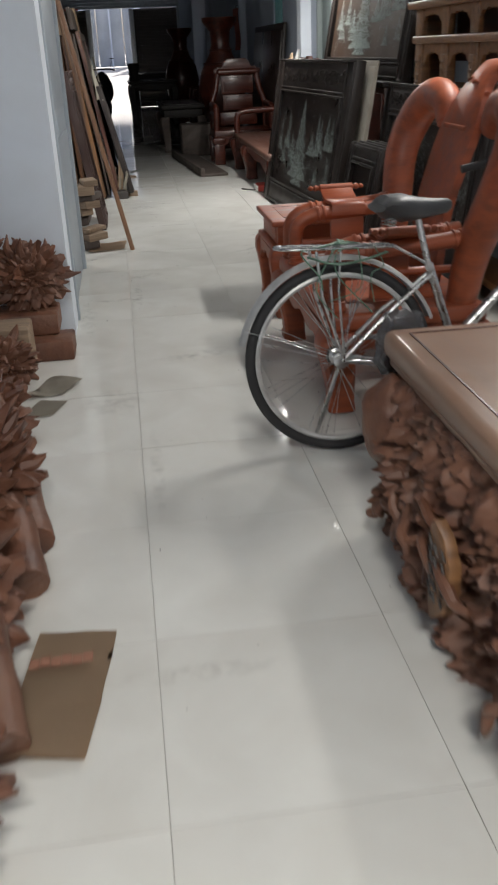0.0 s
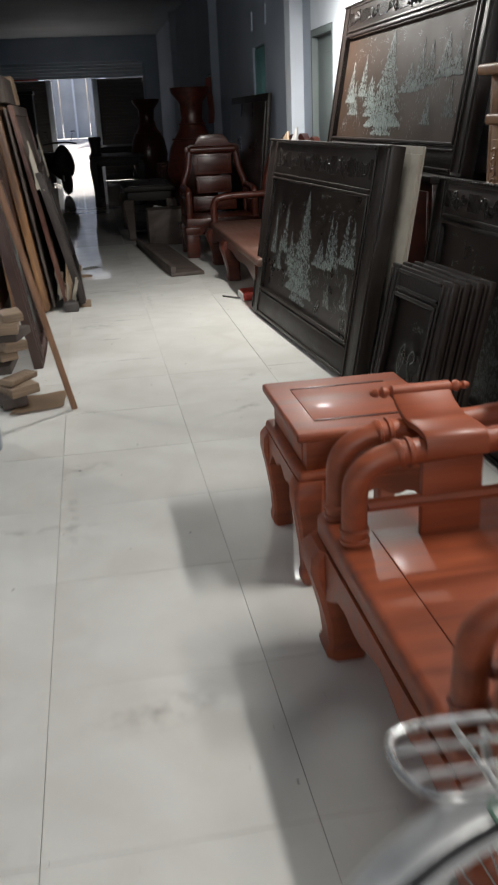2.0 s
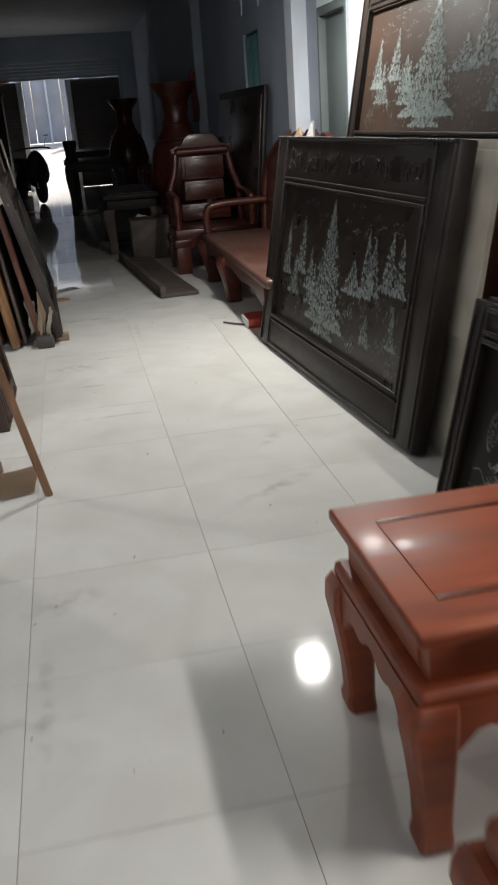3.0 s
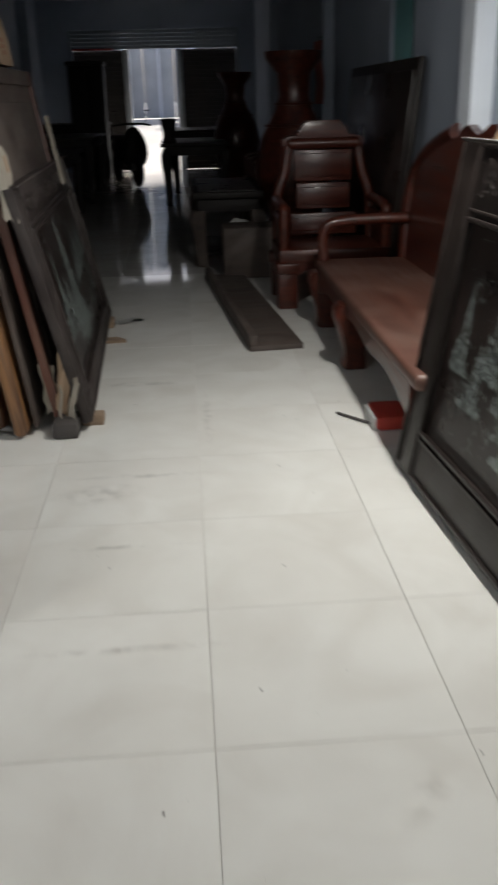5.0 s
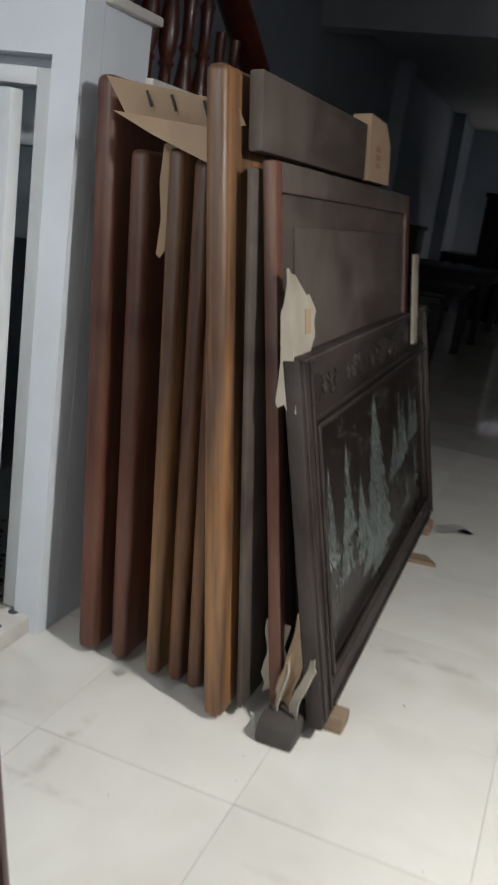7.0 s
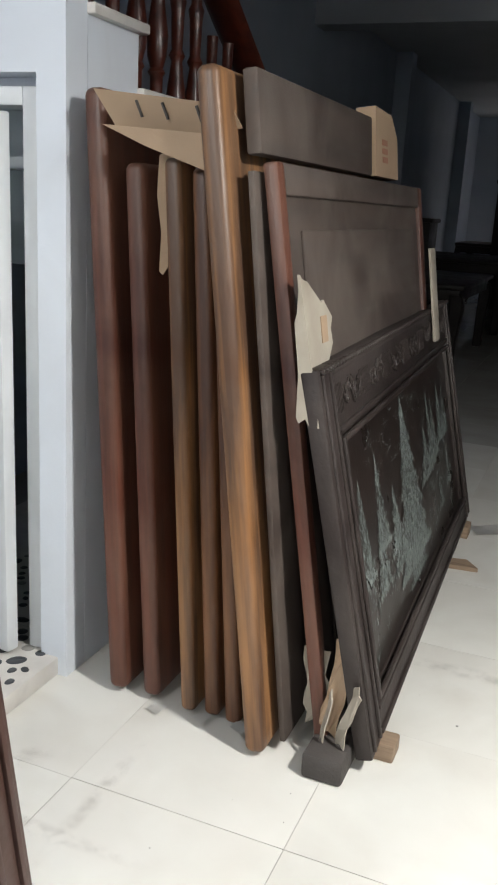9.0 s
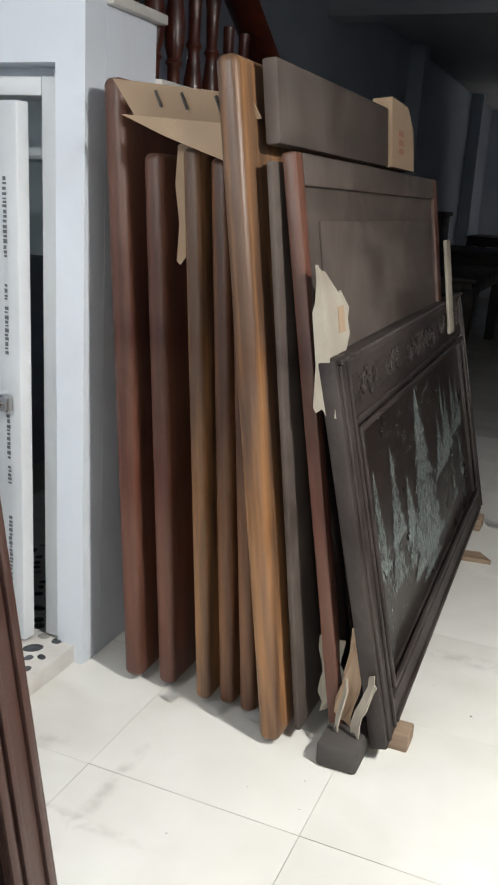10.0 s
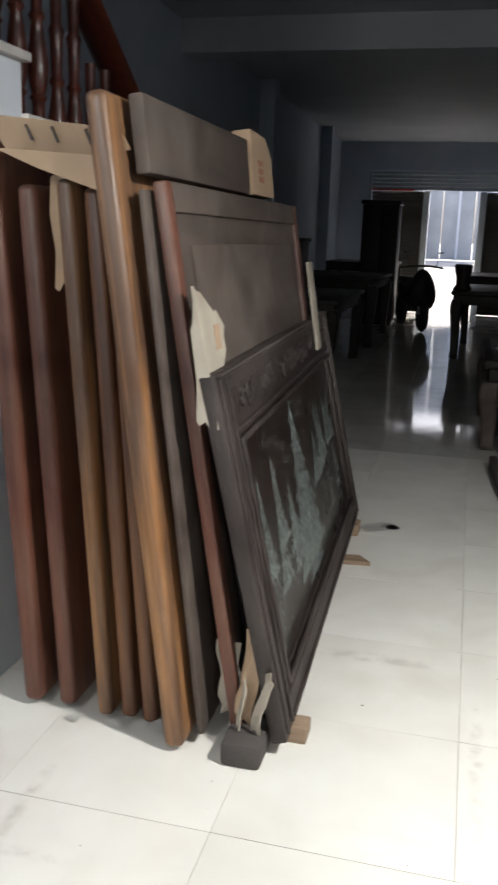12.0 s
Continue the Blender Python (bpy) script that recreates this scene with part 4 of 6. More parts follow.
def throne(m, label, material=ROSE_DARK, group="dark red throne chairs"):
    """A square-backed carved chair; faces -x, origin on the floor at the middle of its front."""
    c = thing("throne_chair", m, label, "chair", group)
    b = bmesh.new()
    box(b, -0.02, 0.6, -0.4, 0.4, 0.33, 0.42, 0.016)
    part("seat", b, material, c)
    for x in (0.04, 0.52):
        for y in (-0.34, 0.34):
            b = bmesh.new()
            box(b, x - 0.06, x + 0.07, y - 0.07, y + 0.07, 0.0, 0.27, 0.014)
            box(b, x - 0.075, x + 0.085, y - 0.085, y + 0.085, 0.25, 0.335, 0.02, 3)
            part("leg", b, material, c)
    b = bmesh.new()
    apron(b, (-0.005, -0.3), (-0.005, 0.3), 0.335, 0.1, 0.03)
    part("apron", b, material, c)
    for side in (-1, 1):
        for z, r in ((0.70, 0.036), (0.60, 0.03)):
            b = bmesh.new()
            tube(b, curve([(0.03, side * 0.36, 0.42), (0.025, side * 0.36, z - 0.07), (0.09, side * 0.36, z), (0.56, side * 0.36, z + 0.01)], 6), r, 12)
            part("arm_rail", b, material, c)
        b = bmesh.new()
        box(b, 0.12, 0.5, side * 0.36 - 0.015, side * 0.36 + 0.015, 0.42, 0.6, 0.006)
        part("arm_panel", b, material, c)
        b = bmesh.new()
        tube(b, curve([(0.56, side * 0.36, 0.4), (0.57, side * 0.35, 0.72), (0.585, side * 0.29, 0.9), (0.6, side * 0.26, 1.08)], 5), 0.036, 12)
        part("back_post", b, material, c)
    for z0, z1, w in ((0.44, 0.60, 0.25), (0.63, 0.82, 0.2), (0.83, 1.06, 0.215)):
        b = bmesh.new()
        o = (z0 - 0.42) * 0.08
        box(b, 0.565 + o, 0.6 + o, -w, w, z0, z1, 0.012)
        box(b, 0.553 + o, 0.567 + o, -w + 0.04, w - 0.04, z0 + 0.03, z1 - 0.03, 0.006)
        part("back_panel", b, material, c)
    b = bmesh.new()
    extrude_outline(b, [(-0.3, 1.07), (0.3, 1.07), (0.31, 1.13), (0.24, 1.16), (0.19, 1.15), (0.17, 1.22), (0.12, 1.26), (-0.12, 1.26), (-0.17, 1.22), (-0.19, 1.15), (-0.24, 1.16), (-0.31, 1.13)], 0.05, lambda u, v, w: Vector((0.6 + w, u, v)), 0.008)
    part("crest", b, material, c, "scalloped crest rail")
    b = bmesh.new()
    tube(b, [(0.585, -0.27, 1.1), (0.58, -0.25, 1.1), (0.58, 0.25, 1.1), (0.585, 0.27, 1.1)], [0.02, 0.04, 0.04, 0.02], 14)
    part("rolled_bar", b, material, c)
    return c


far_chair = throne(pose(1.64, 11.1, 0, 0, 0, 90), "dark red carved square-backed chair beside the bench")
copy_thing(far_chair, pose(1.45, 15.9, 0, 0, 0, 0))
copy_thing(far_chair, pose(1.45, 17.3, 0, 0, 0, 0))

table = thing("side_table", ENTRY @ pose(1.09, 4.65, 0), "square red lacquered side table with drawer box and bowed legs", "table")
bm = bmesh.new()
box(bm, -0.25, 0.25, -0.28, 0.28, 0.505, 0.535, 0.009, 3)
top = part("tabletop", bm, ROSE, table)
for y0, y1 in ((-0.175, -0.165), (0.165, 0.175)):
    bm = bmesh.new()
    box(bm, -0.17, 0.17, y0, y1, 0.5345, 0.5385, 0.002)
    part("inset_line", bm, ROSE_DARK, top)
bm = bmesh.new()
box(bm, -0.17, 0.17, -0.16, 0.16, 0.534, 0.538, 0.002)
part("inset_panel", bm, ROSE, top)
bm = bmesh.new()
box(bm, -0.215, 0.215, -0.245, 0.245, 0.40, 0.506, 0.006)
drawer = part("drawer_box", bm, ROSE, table)
bm = bmesh.new()
box(bm, -0.22, -0.212, -0.2, 0.2, 0.415, 0.492, 0.003)
part("drawer_front", bm, ROSE, drawer)
bm = bmesh.new()
box(bm, -0.245, 0.245, -0.275, 0.275, 0.36, 0.402, 0.016, 3)
part("shoulder", bm, ROSE, table)
for x, sx in ((-0.2, -1), (0.2, 1)):
    for y, sy in ((-0.23, -1), (0.23, 1)):
        bm = bmesh.new()
        bulged_leg(bm, x, y, 0.375, 0.085, sx, sy)
        part("leg", bm, ROSE, table)
for a, e in (((-0.235, -0.2), (-0.235, 0.2)), ((0.235, -0.2), (0.235, 0.2)), ((-0.18, -0.265), (0.18, -0.265)), ((-0.18, 0.265), (0.18, 0.265))):
    bm = bmesh.new()
    apron(bm, a, e, 0.372, 0.11, 0.025)
    part("apron", bm, ROSE, table)


# ---- carved root table by the entrance ----
def carved_wall(b, x0, x1, y0, y1, h, swell, seed, step=0.0095):
    """A lumpy carved body round a rectangle: cells with deep joints between them, as root carving has."""
    per = []
    for k in range(int((y1 - y0) / step)):
        per.append((x0, y1 - k * step, -1, 0))
    for k in range(int((x1 - x0) / (step * 3))):
        per.append((x0 + k * step * 3, y0, 0, -1))
    for k in range(int((y1 - y0) / (step * 3))):
        per.append((x1, y0 + k * step * 3, 1, 0))
    for k in range(int((x1 - x0) / step)):
        per.append((x1 - k * step, y1, 0, 1))
    nz = int(h / step)
    rows = []
    for i in range(nz + 1):
        z = h * i / nz
        row = []
        for x, y, nx, ny in per:
            p = Vector((x * 1.0, y, z + seed))
            w = p + 0.11 * noise.noise_vector(p * 7.0)
            f = noise.voronoi(w * 19.0)[0]
            g = noise.voronoi(w * 4.2)[0]
            d = 0.055 * min(1.0, (f[1] - f[0]) * 2.2) + 0.075 * min(1.0, (g[1] - g[0]) * 2.2) + 0.03 * noise.noise(p * 34)
            bell = 0.45 + 0.55 * math.sin(math.pi * min(1, 0.15 + 0.8 * z / h)) - 0.25 * (z / h) ** 4
            q = swell * bell * (0.2 + d / 0.13)
            row.append(b.verts.new((x + nx * q, y + ny * q, z)))
        rows.append(row)
    n = len(per)
    for r0, r1 in zip(rows, rows[1:]):
        for k in range(n):
            b.faces.new((r0[k], r0[(k + 1) % n], r1[(k + 1) % n], r1[k]))
    b.faces.new(rows[-1])


bed = thing("carved_root_table", ENTRY @ pose(-0.045, -0.1, 0), "low brown wooden table on a deeply carved root base", "table")
bm = bmesh.new()
carved_wall(bm, 0.90, 1.72, -0.9, 2.20, 0.50, 0.13, 3.0)
base = part("root_base", bm, CARVED, bed, "deeply carved raw brown root base")
rr = random.Random(9)
for i in range(16):
    y = rr.uniform(0.3, 2.15)
    z = rr.uniform(0.08, 0.4)
    pts = [Vector((0.80 + rr.uniform(-0.03, 0.03), y, z))]
    a = rr.uniform(0, 6.28)
    for k in range(5):
        a += rr.uniform(-0.9, 0.9)
        p = pts[-1] + Vector((rr.uniform(-0.02, 0.02), 0.035 * math.cos(a), 0.03 * math.sin(a)))
        p.z = min(0.47, max(0.03, p.z))
        p.x = min(0.83, max(0.765, p.x))
        p.y = min(2.25, p.y)
        pts.append(p)
    pts = curve(pts, 4)
    n = len(pts)
    bm = bmesh.new()
    tube(bm, pts, [0.006 + 0.011 * math.sin(math.pi * (0.1 + 0.8 * k / (n - 1))) for k in range(n)], 8)
    part("carved_branch", bm, CARVED, base)
bm = bmesh.new()
bmesh.ops.create_icosphere(bm, subdivisions=4, radius=1)
for v in bm.verts:
    k = 1 + 0.16 * noise.noise(v.co * 1.8 + Vector((3, 1, 0))) + 0.05 * noise.noise(v.co * 5)
    v.co = Vector((0.87 + 0.1 * v.co.x * k, 2.2 + 0.1 * v.co.y * k, 0.335 + 0.15 * v.co.z * k))
part("carved_boss", bm, CARVED, base, "smooth rounded corner of the root")
bm = bmesh.new()
ol = [(0.0, -0.13), (0.05, -0.09), (0.072, -0.02), (0.07, 0.05), (0.04, 0.11), (0.0, 0.14), (-0.04, 0.11), (-0.07, 0.05), (-0.072, -0.02), (-0.05, -0.09)]
extrude_outline(bm, ol, 0.03, lambda u, v, w: Vector((0.752 + w + 0.25 * abs(u), 1.52 + u, 0.25 + v)), 0.004)
lf = part("carved_leaf", bm, CABWOOD, base, "paler carved leaf with dark bars for the shade of its slots")
# dark rods on the surface colour in the shade of the leaf's slots
for i in range(4):
    for k in range(5):
        u, v = -0.042 + i * 0.028, -0.06 + k * 0.032
        bm = bmesh.new()
        x = 0.752 + 0.25 * abs(u)
        tube(bm, [(x, 1.52 + u - 0.008, 0.25 + v - 0.012), (x, 1.52 + u + 0.008, 0.25 + v + 0.01)], 0.0035, 5)
        part("slot_shade", bm, DARKBLOCK, lf)
bm = bmesh.new()
box(bm, 0.853, 1.78, -1.0, 2.30, 0.515, 0.60, 0.03, 4)
box(bm, 0.87, 1.76, -0.97, 2.28, 0.49, 0.52, 0.012)
top = part("tabletop", bm, TOPWOOD, bed, "thick brown table top with a rounded edge")
bm = bmesh.new()
for a in ((0.915, 0.921, -0.93, 2.235), (1.712, 1.718, -0.93, 2.235)):
    box(bm, a[0], a[1], a[2], a[3], 0.599, 0.6025)
box(bm, 0.921, 1.712, 2.229, 2.235, 0.599, 0.6025)
part("border_groove", bm, ROSE_DARK, top)


# ---- bicycle ----
bike = thing("bicycle", ENTRY @ pose(0.797, 2.65, 0, -7, 0, 0), "old silver step-through bicycle with rear rack and green twine", "bicycle")
R, HUB = 0.345, 0.345


def ring(r, n=56, cx=0.0, cz=HUB):
    return [(cx + r * math.cos(2 * math.pi * k / n), 0, cz + r * math.sin(2 * math.pi * k / n)) for k in range(n)]


def wheel(cx, toothed):
    w = new("wheel")
    w.parent = bike
    w.location = (cx, 0, 0)
    b = bmesh.new()
    tube(b, ring(R - 0.019), 0.019, 10, closed=True)
    part("tyre", b, RUBBER, w, "black rubber tyre")
    b = bmesh.new()
    tube(b, ring(R - 0.044), 0.011, 8, closed=True)
    part("rim", b, SILVER, w)
    b = bmesh.new()
    tube(b, [(0, -0.045, HUB), (0, -0.04, HUB), (0, -0.035, HUB), (0, 0.035, HUB), (0, 0.04, HUB), (0, 0.045, HUB)], [0.008, 0.03, 0.018, 0.018, 0.03, 0.008], 14)
    part("hub", b, CHROME, w)
    spoke = bmesh.new()
    tube(spoke, [(0, 0, 0.02), (0, 0, R - 0.05)], 0.0012, 4, cap=False)
    me = finish(spoke, "spoke", CHROME)
    for k in range(32):
        o = new("spoke", me)
        o.parent = w
        s = 1 if k % 2 else -1
        o.matrix_local = pose(0.018 * math.cos(k * 0.7), 0.03 * s, HUB + 0.018 * math.sin(k * 0.7), 4.8 * s, 360 / 32 * k + (7 if k % 4 < 2 else -7), 0)
    if toothed:
        b = bmesh.new()
        tube(b, [(0, 0.045, HUB), (0, 0.052, HUB)], 0.038, 18)
        part("sprocket", b, DARKBLOCK, w)


wheel(0.0, True)
wheel(1.06, False)


def bike_part(name, pts, r, material=CHROME, label="", seg=10, flat=1.0, closed=False):
    b = bmesh.new()
    tube(b, pts, r, seg, flat=flat, closed=closed)
    return part(name, b, material, bike, label)


def arc(r, a0, a1, n=30, cx=0.0, y=0.0):
    return [(cx + r * math.cos(radians(a0 + (a1 - a0) * k / n)), y, HUB + r * math.sin(radians(a0 + (a1 - a0) * k / n))) for k in range(n + 1)]


def fender(a0, a1, cx=0.0):
    b = bmesh.new()
    prev = None
    for k in range(37):
        a = radians(a0 + (a1 - a0) * k / 36)
        row = []
        for r, y in ((R + 0.008, -0.03), (R + 0.02, -0.022), (R + 0.026, -0.008), (R + 0.026, 0.008), (R + 0.02, 0.022), (R + 0.008, 0.03)):
            row.append(b.verts.new((cx + r * math.cos(a), y, HUB + r * math.sin(a))))
        if prev:
            for i in range(5):
                b.faces.new((prev[i], prev[i + 1], row[i + 1], row[i]))
        prev = row
    o = part("mudguard", b, SILVER, bike, "dull metal mudguard")
    return o


fender(20, 168)
fender(-10, 130, 1.06)
BB = (0.455, 0, 0.28)
bike_part("seat_tube", [BB, (0.335, 0, 0.66)], 0.016)
bike_part("seat_post", [(0.335, 0, 0.65), (0.295, 0, 0.82)], 0.0125)
bike_part("main_tube", [(0.425, 0, 0.37), (0.62, 0, 0.56), (0.86, 0, 0.78)], 0.019)
bike_part("lower_tube", [BB, (0.6, 0, 0.38), (0.875, 0, 0.72)], 0.018)
bike_part("head_tube", [(0.89, 0, 0.66), (0.845, 0, 0.85)], 0.021)
for y in (-0.05, 0.05):
    bike_part("chain_stay", [(0, y, HUB), (0.2, y * 0.9, HUB - 0.03), BB], 0.009)
    bike_part("seat_stay", [(0, y, HUB), (0.17, y * 0.8, 0.50), (0.345, 0.3 * y, 0.63)], 0.009)
    bike_part("rack_leg", [(0.005, y * 1.15, HUB + 0.01), (-0.07, y * 1.3, 0.58), (-0.085, y * 1.2, 0.735)], 0.0055)
    bike_part("rack_leg", [(0.005, y * 1.15, HUB + 0.01), (-0.01, y * 1.25, 0.6), (0.0, y * 1.2, 0.735)], 0.0045)
    bike_part("fender_stay", [(0, y, HUB), (-0.21, y * 0.8, 0.43), (-0.345, y * 0.6, 0.475)], 0.0017)
    bike_part("fork_blade", [(1.06, y, HUB), (1.0, y, 0.48), (0.9, y * 0.7, 0.65)], 0.011)
bike_part("rack_frame", curve([(0.2, -0.05, 0.735), (0.0, -0.068, 0.742), (-0.17, -0.07, 0.748), (-0.215, -0.035, 0.75), (-0.215, 0.035, 0.75), (-0.17, 0.07, 0.748), (0.0, 0.068, 0.742), (0.2, 0.05, 0.735)], 4), 0.0055)
for y in (-0.025, 0.025):
    bike_part("rack_bar", [(0.2, y, 0.735), (-0.215, y, 0.749)], 0.0045)
for x in (-0.12, 0.0, 0.12):
    bike_part("rack_crossbar", [(x, -0.07, 0.738), (x, 0.07, 0.738)], 0.0045)
bike_part("rack_strut", [(0.2, 0, 0.735), (0.33, 0, 0.66)], 0.006)
rr = random.Random(5)
for i in range(5):
    x = rr.uniform(-0.12, 0.12)
    pts = [(x + rr.uniform(-.03, .03), -0.075, 0.742), (x + rr.uniform(-.05, .05), -0.08, 0.70 + rr.uniform(-.03, .03)), (x + rr.uniform(-.07, .07), -0.076, 0.66 - rr.uniform(0, .06)), (x + rr.uniform(-.08, .08), -0.074, 0.62 - rr.uniform(0, .12))]
    bike_part("twine", curve(pts, 4), 0.004, GREEN, "green plastic twine", 6, 0.5)
for i in range(5):
    z = 0.745 + 0.004 * i
    bike_part("twine", curve([(-0.13 + .03 * i, -0.075, z), (0.0, -0.03, z + 0.008), (0.1 - .02 * i, 0.07, z)], 4), 0.004, GREEN, "green plastic twine", 6, 0.5)
bike_part("twine", curve([(-0.12, -0.078, 0.72), (-0.02, -0.08, 0.69), (0.08, -0.08, 0.70), (0.16, -0.075, 0.72)], 5), 0.012, GREEN, "green plastic strap", 6, 0.35)
bike_part("chain_guard", curve([(0.1, 0.06, 0.40), (0.3, 0.06, 0.40), (0.46, 0.06, 0.38)], 5), 0.03, SADDLE, "grey chain guard", 8, 0.25)
b = bmesh.new()
lathe(b, [(0.085, -0.004), (0.085, 0.004)], 28)
o = part("chainring", b, CHROME, bike)
o.matrix_local = pose(BB[0], 0.055, BB[2], 90, 0, 0)
bike_part("crank", [(BB[0], 0.07, BB[2]), (BB[0] + 0.11, 0.075, BB[2] - 0.12)], 0.009)
bike_part("crank", [(BB[0], -0.07, BB[2]), (BB[0] - 0.11, -0.075, BB[2] + 0.12)], 0.009)
b = bmesh.new()
box(b, BB[0] + 0.06, BB[0] + 0.16, 0.08, 0.17, BB[2] - 0.135, BB[2] - 0.11, 0.008)
part("pedal", b, RUBBER, bike)
b = bmesh.new()
box(b, BB[0] - 0.16, BB[0] - 0.06, -0.17, -0.08, BB[2] + 0.11, BB[2] + 0.135, 0.008)
part("pedal", b, RUBBER, bike)
bike_part("kickstand", [(0.02, 0.06, HUB - 0.02), (-0.06, 0.16, 0.02)], 0.008)
bike_part("stem", [(0.845, 0, 0.85), (0.82, 0, 0.96)], 0.012)
bike_part("handlebar", curve([(0.66, -0.27, 0.99), (0.8, -0.22, 1.02), (0.83, 0, 0.965), (0.8, 0.22, 1.02), (0.66, 0.27, 0.99)], 6), 0.011)
for y in (-0.27, 0.27):
    bike_part("grip", [(0.66, y, 0.99), (0.56, y * 1.05, 0.97)], 0.016, RUBBER)
b = bmesh.new()
secs = [(0.145, 0.115, 0.868, 0.012), (0.17, 0.11, 0.875, 0.032), (0.23, 0.1, 0.87, 0.04), (0.29, 0.065, 0.862, 0.032), (0.35, 0.03, 0.86, 0.025), (0.40, 0.02, 0.862, 0.02), (0.415, 0.012, 0.862, 0.012)]
rows = [[b.verts.new((x, w * math.cos(a), z + t * math.sin(a) * (1.0 if math.sin(a) > 0 else 1.5))) for a in (2 * math.pi * k / 16 for k in range(16))] for x, w, z, t in secs]
for p, q in zip(rows, rows[1:]):
    for k in range(16):
        b.faces.new((p[k], p[(k + 1) % 16], q[(k + 1) % 16], q[k]))
b.faces.new(rows[0][::-1])
b.faces.new(rows[-1])
part("saddle", b, SADDLE, bike, "worn black saddle")
for y in (-0.04, 0.04):
    bike_part("saddle_spring", [(0.19 + 0.014 * math.cos(k * 1.3), y + 0.014 * math.sin(k * 1.3), 0.80 + k * 0.0022) for k in range(22)], 0.003, CHROME, "", 5)

# ---- carved cabinet, low cabinet, day bench, far furniture ----
cab = thing("altar_cabinet", ENTRY @ pose(2.05, 4.0, 0), "golden-brown carved wooden altar cabinet with arched niches and shelves", "cabinet")
CW, CD = 1.77, 0.28
for y0, y1 in ((0, 0.03), (CW - 0.03, CW)):
    bm = bmesh.new()
    box(bm, 0, CD, y0, y1, 0, 1.56, 0.004)
    part("side_panel", bm, CABWOOD, cab)
bm = bmesh.new()
box(bm, CD - 0.02, CD, 0.03, CW - 0.03, 0, 1.56)
part("back_panel", bm, ROSE_DARK, cab)
for z, o in ((1.56, 0.05), (1.36, 0.035), (1.08, 0.02), (0.74, 0.02), (0.1, 0.01)):
    bm = bmesh.new()
    box(bm, -o, CD - 0.021, 0.03 if z < 1.5 else -0.04, CW - 0.03 if z < 1.5 else CW + 0.04, z, z + 0.045, 0.012, 3)
    part("shelf" if z < 1.5 else "cornice", bm, CABWOOD, cab)
for y in (CW - 0.16, CW - 0.62, CW - 1.08, CW - 1.54):
    bm = bmesh.new()
    box(bm, -0.006, 0.05, y, y + 0.12, 0.78, 1.36, 0.006)
    box(bm, -0.014, 0.0, y + 0.02, y + 0.1, 0.84, 1.3, 0.006)
    part("carved_post", bm, CABWOOD, cab)
    bm = bmesh.new()
    for k in range(10):
        z = 0.87 + k * 0.042
        tube(bm, [(-0.016, y + 0.06 + 0.022 * math.cos(t), z + 0.016 * math.sin(t)) for t in (0, 0.8, 1.6, 2.4, 3.2, 4.0, 4.8)], 0.004, 5)
    tagged(part("carved_scroll", bm, CABWOOD, cab), kind="stuff")


def arch_board(y0, y1, z0, z1, drop):
    n = 24
    b = bmesh.new()
    low = []
    for k in range(n + 1):
        t = k / n
        low.append((y0 + (y1 - y0) * t, z1 - drop * (0.35 + 0.65 * abs(2 * t - 1) ** 3) - 0.012 * abs(math.sin(t * 5 * math.pi))))
    extrude_outline(b, [(y0, z1)] + low + [(y1, z1)], 0.02, lambda u, v, w: Vector((0.005 + w, u, v)))
    return b


for k in range(3):
    y0, y1 = CW - 0.5 - 0.46 * k, CW - 0.16 - 0.46 * k
    part("arch", arch_board(y0, y1, 1.13, 1.362, 0.13), CABWOOD, cab)
    part("arch", arch_board(y0 + 0.02, y1 + 0.06, 1.4, 1.562, 0.09), CABWOOD, cab)
    part("arch", arch_board(y0, y1, 0.8, 1.082, 0.1), CABWOOD, cab)
for k, y in enumerate((CW - 0.14, CW - 0.6, CW - 1.06)):
    bm = bmesh.new()
    box(bm, -0.002, 0.03, y, y + 0.11, 1.405, 1.56, 0.004)
    part("carved_block", bm, CABWOOD, cab)
pack = thing("plastic_packet", ENTRY @ pose(2.07, 5.32, 1.606), "clear plastic packet with orange print lying on the cabinet", "packet")
bm = bmesh.new()
box(bm, -0.03, 0.1, -0.12, 0.14, 0, 0.035, 0.012)
part("wrapper", bm, PAPER, pack)
bm = bmesh.new()
box(bm, -0.033, -0.029, -0.1, 0.12, 0.01, 0.026)
part("printed_band", bm, RED, pack)

low = thing("low_cabinet", pose(1.94, 5.85, 0), "low dark red wooden cabinet under the large picture", "cabinet")
bm = bmesh.new()
box(bm, 0, 0.29, 0, 2.25, 0.06, 1.08, 0.006)
part("body", bm, ROSE_DARK, low)
bm = bmesh.new()
box(bm, -0.02, 0.295, -0.02, 2.27, 1.08, 1.118, 0.008)
part("top", bm, BLACKWOOD, low)
for k in range(4):
    bm = bmesh.new()
    box(bm, -0.012, 0.002, 0.04 + k * 0.55, 0.55 + k * 0.55, 0.12, 1.04, 0.006)
    part("door", bm, ROSE_DARK, low)
for y in (0.05, 2.15):
    bm = bmesh.new()
    box(bm, 0.02, 0.27, y, y + 0.06, 0, 0.062)
    part("foot", bm, ROSE_DARK, low)

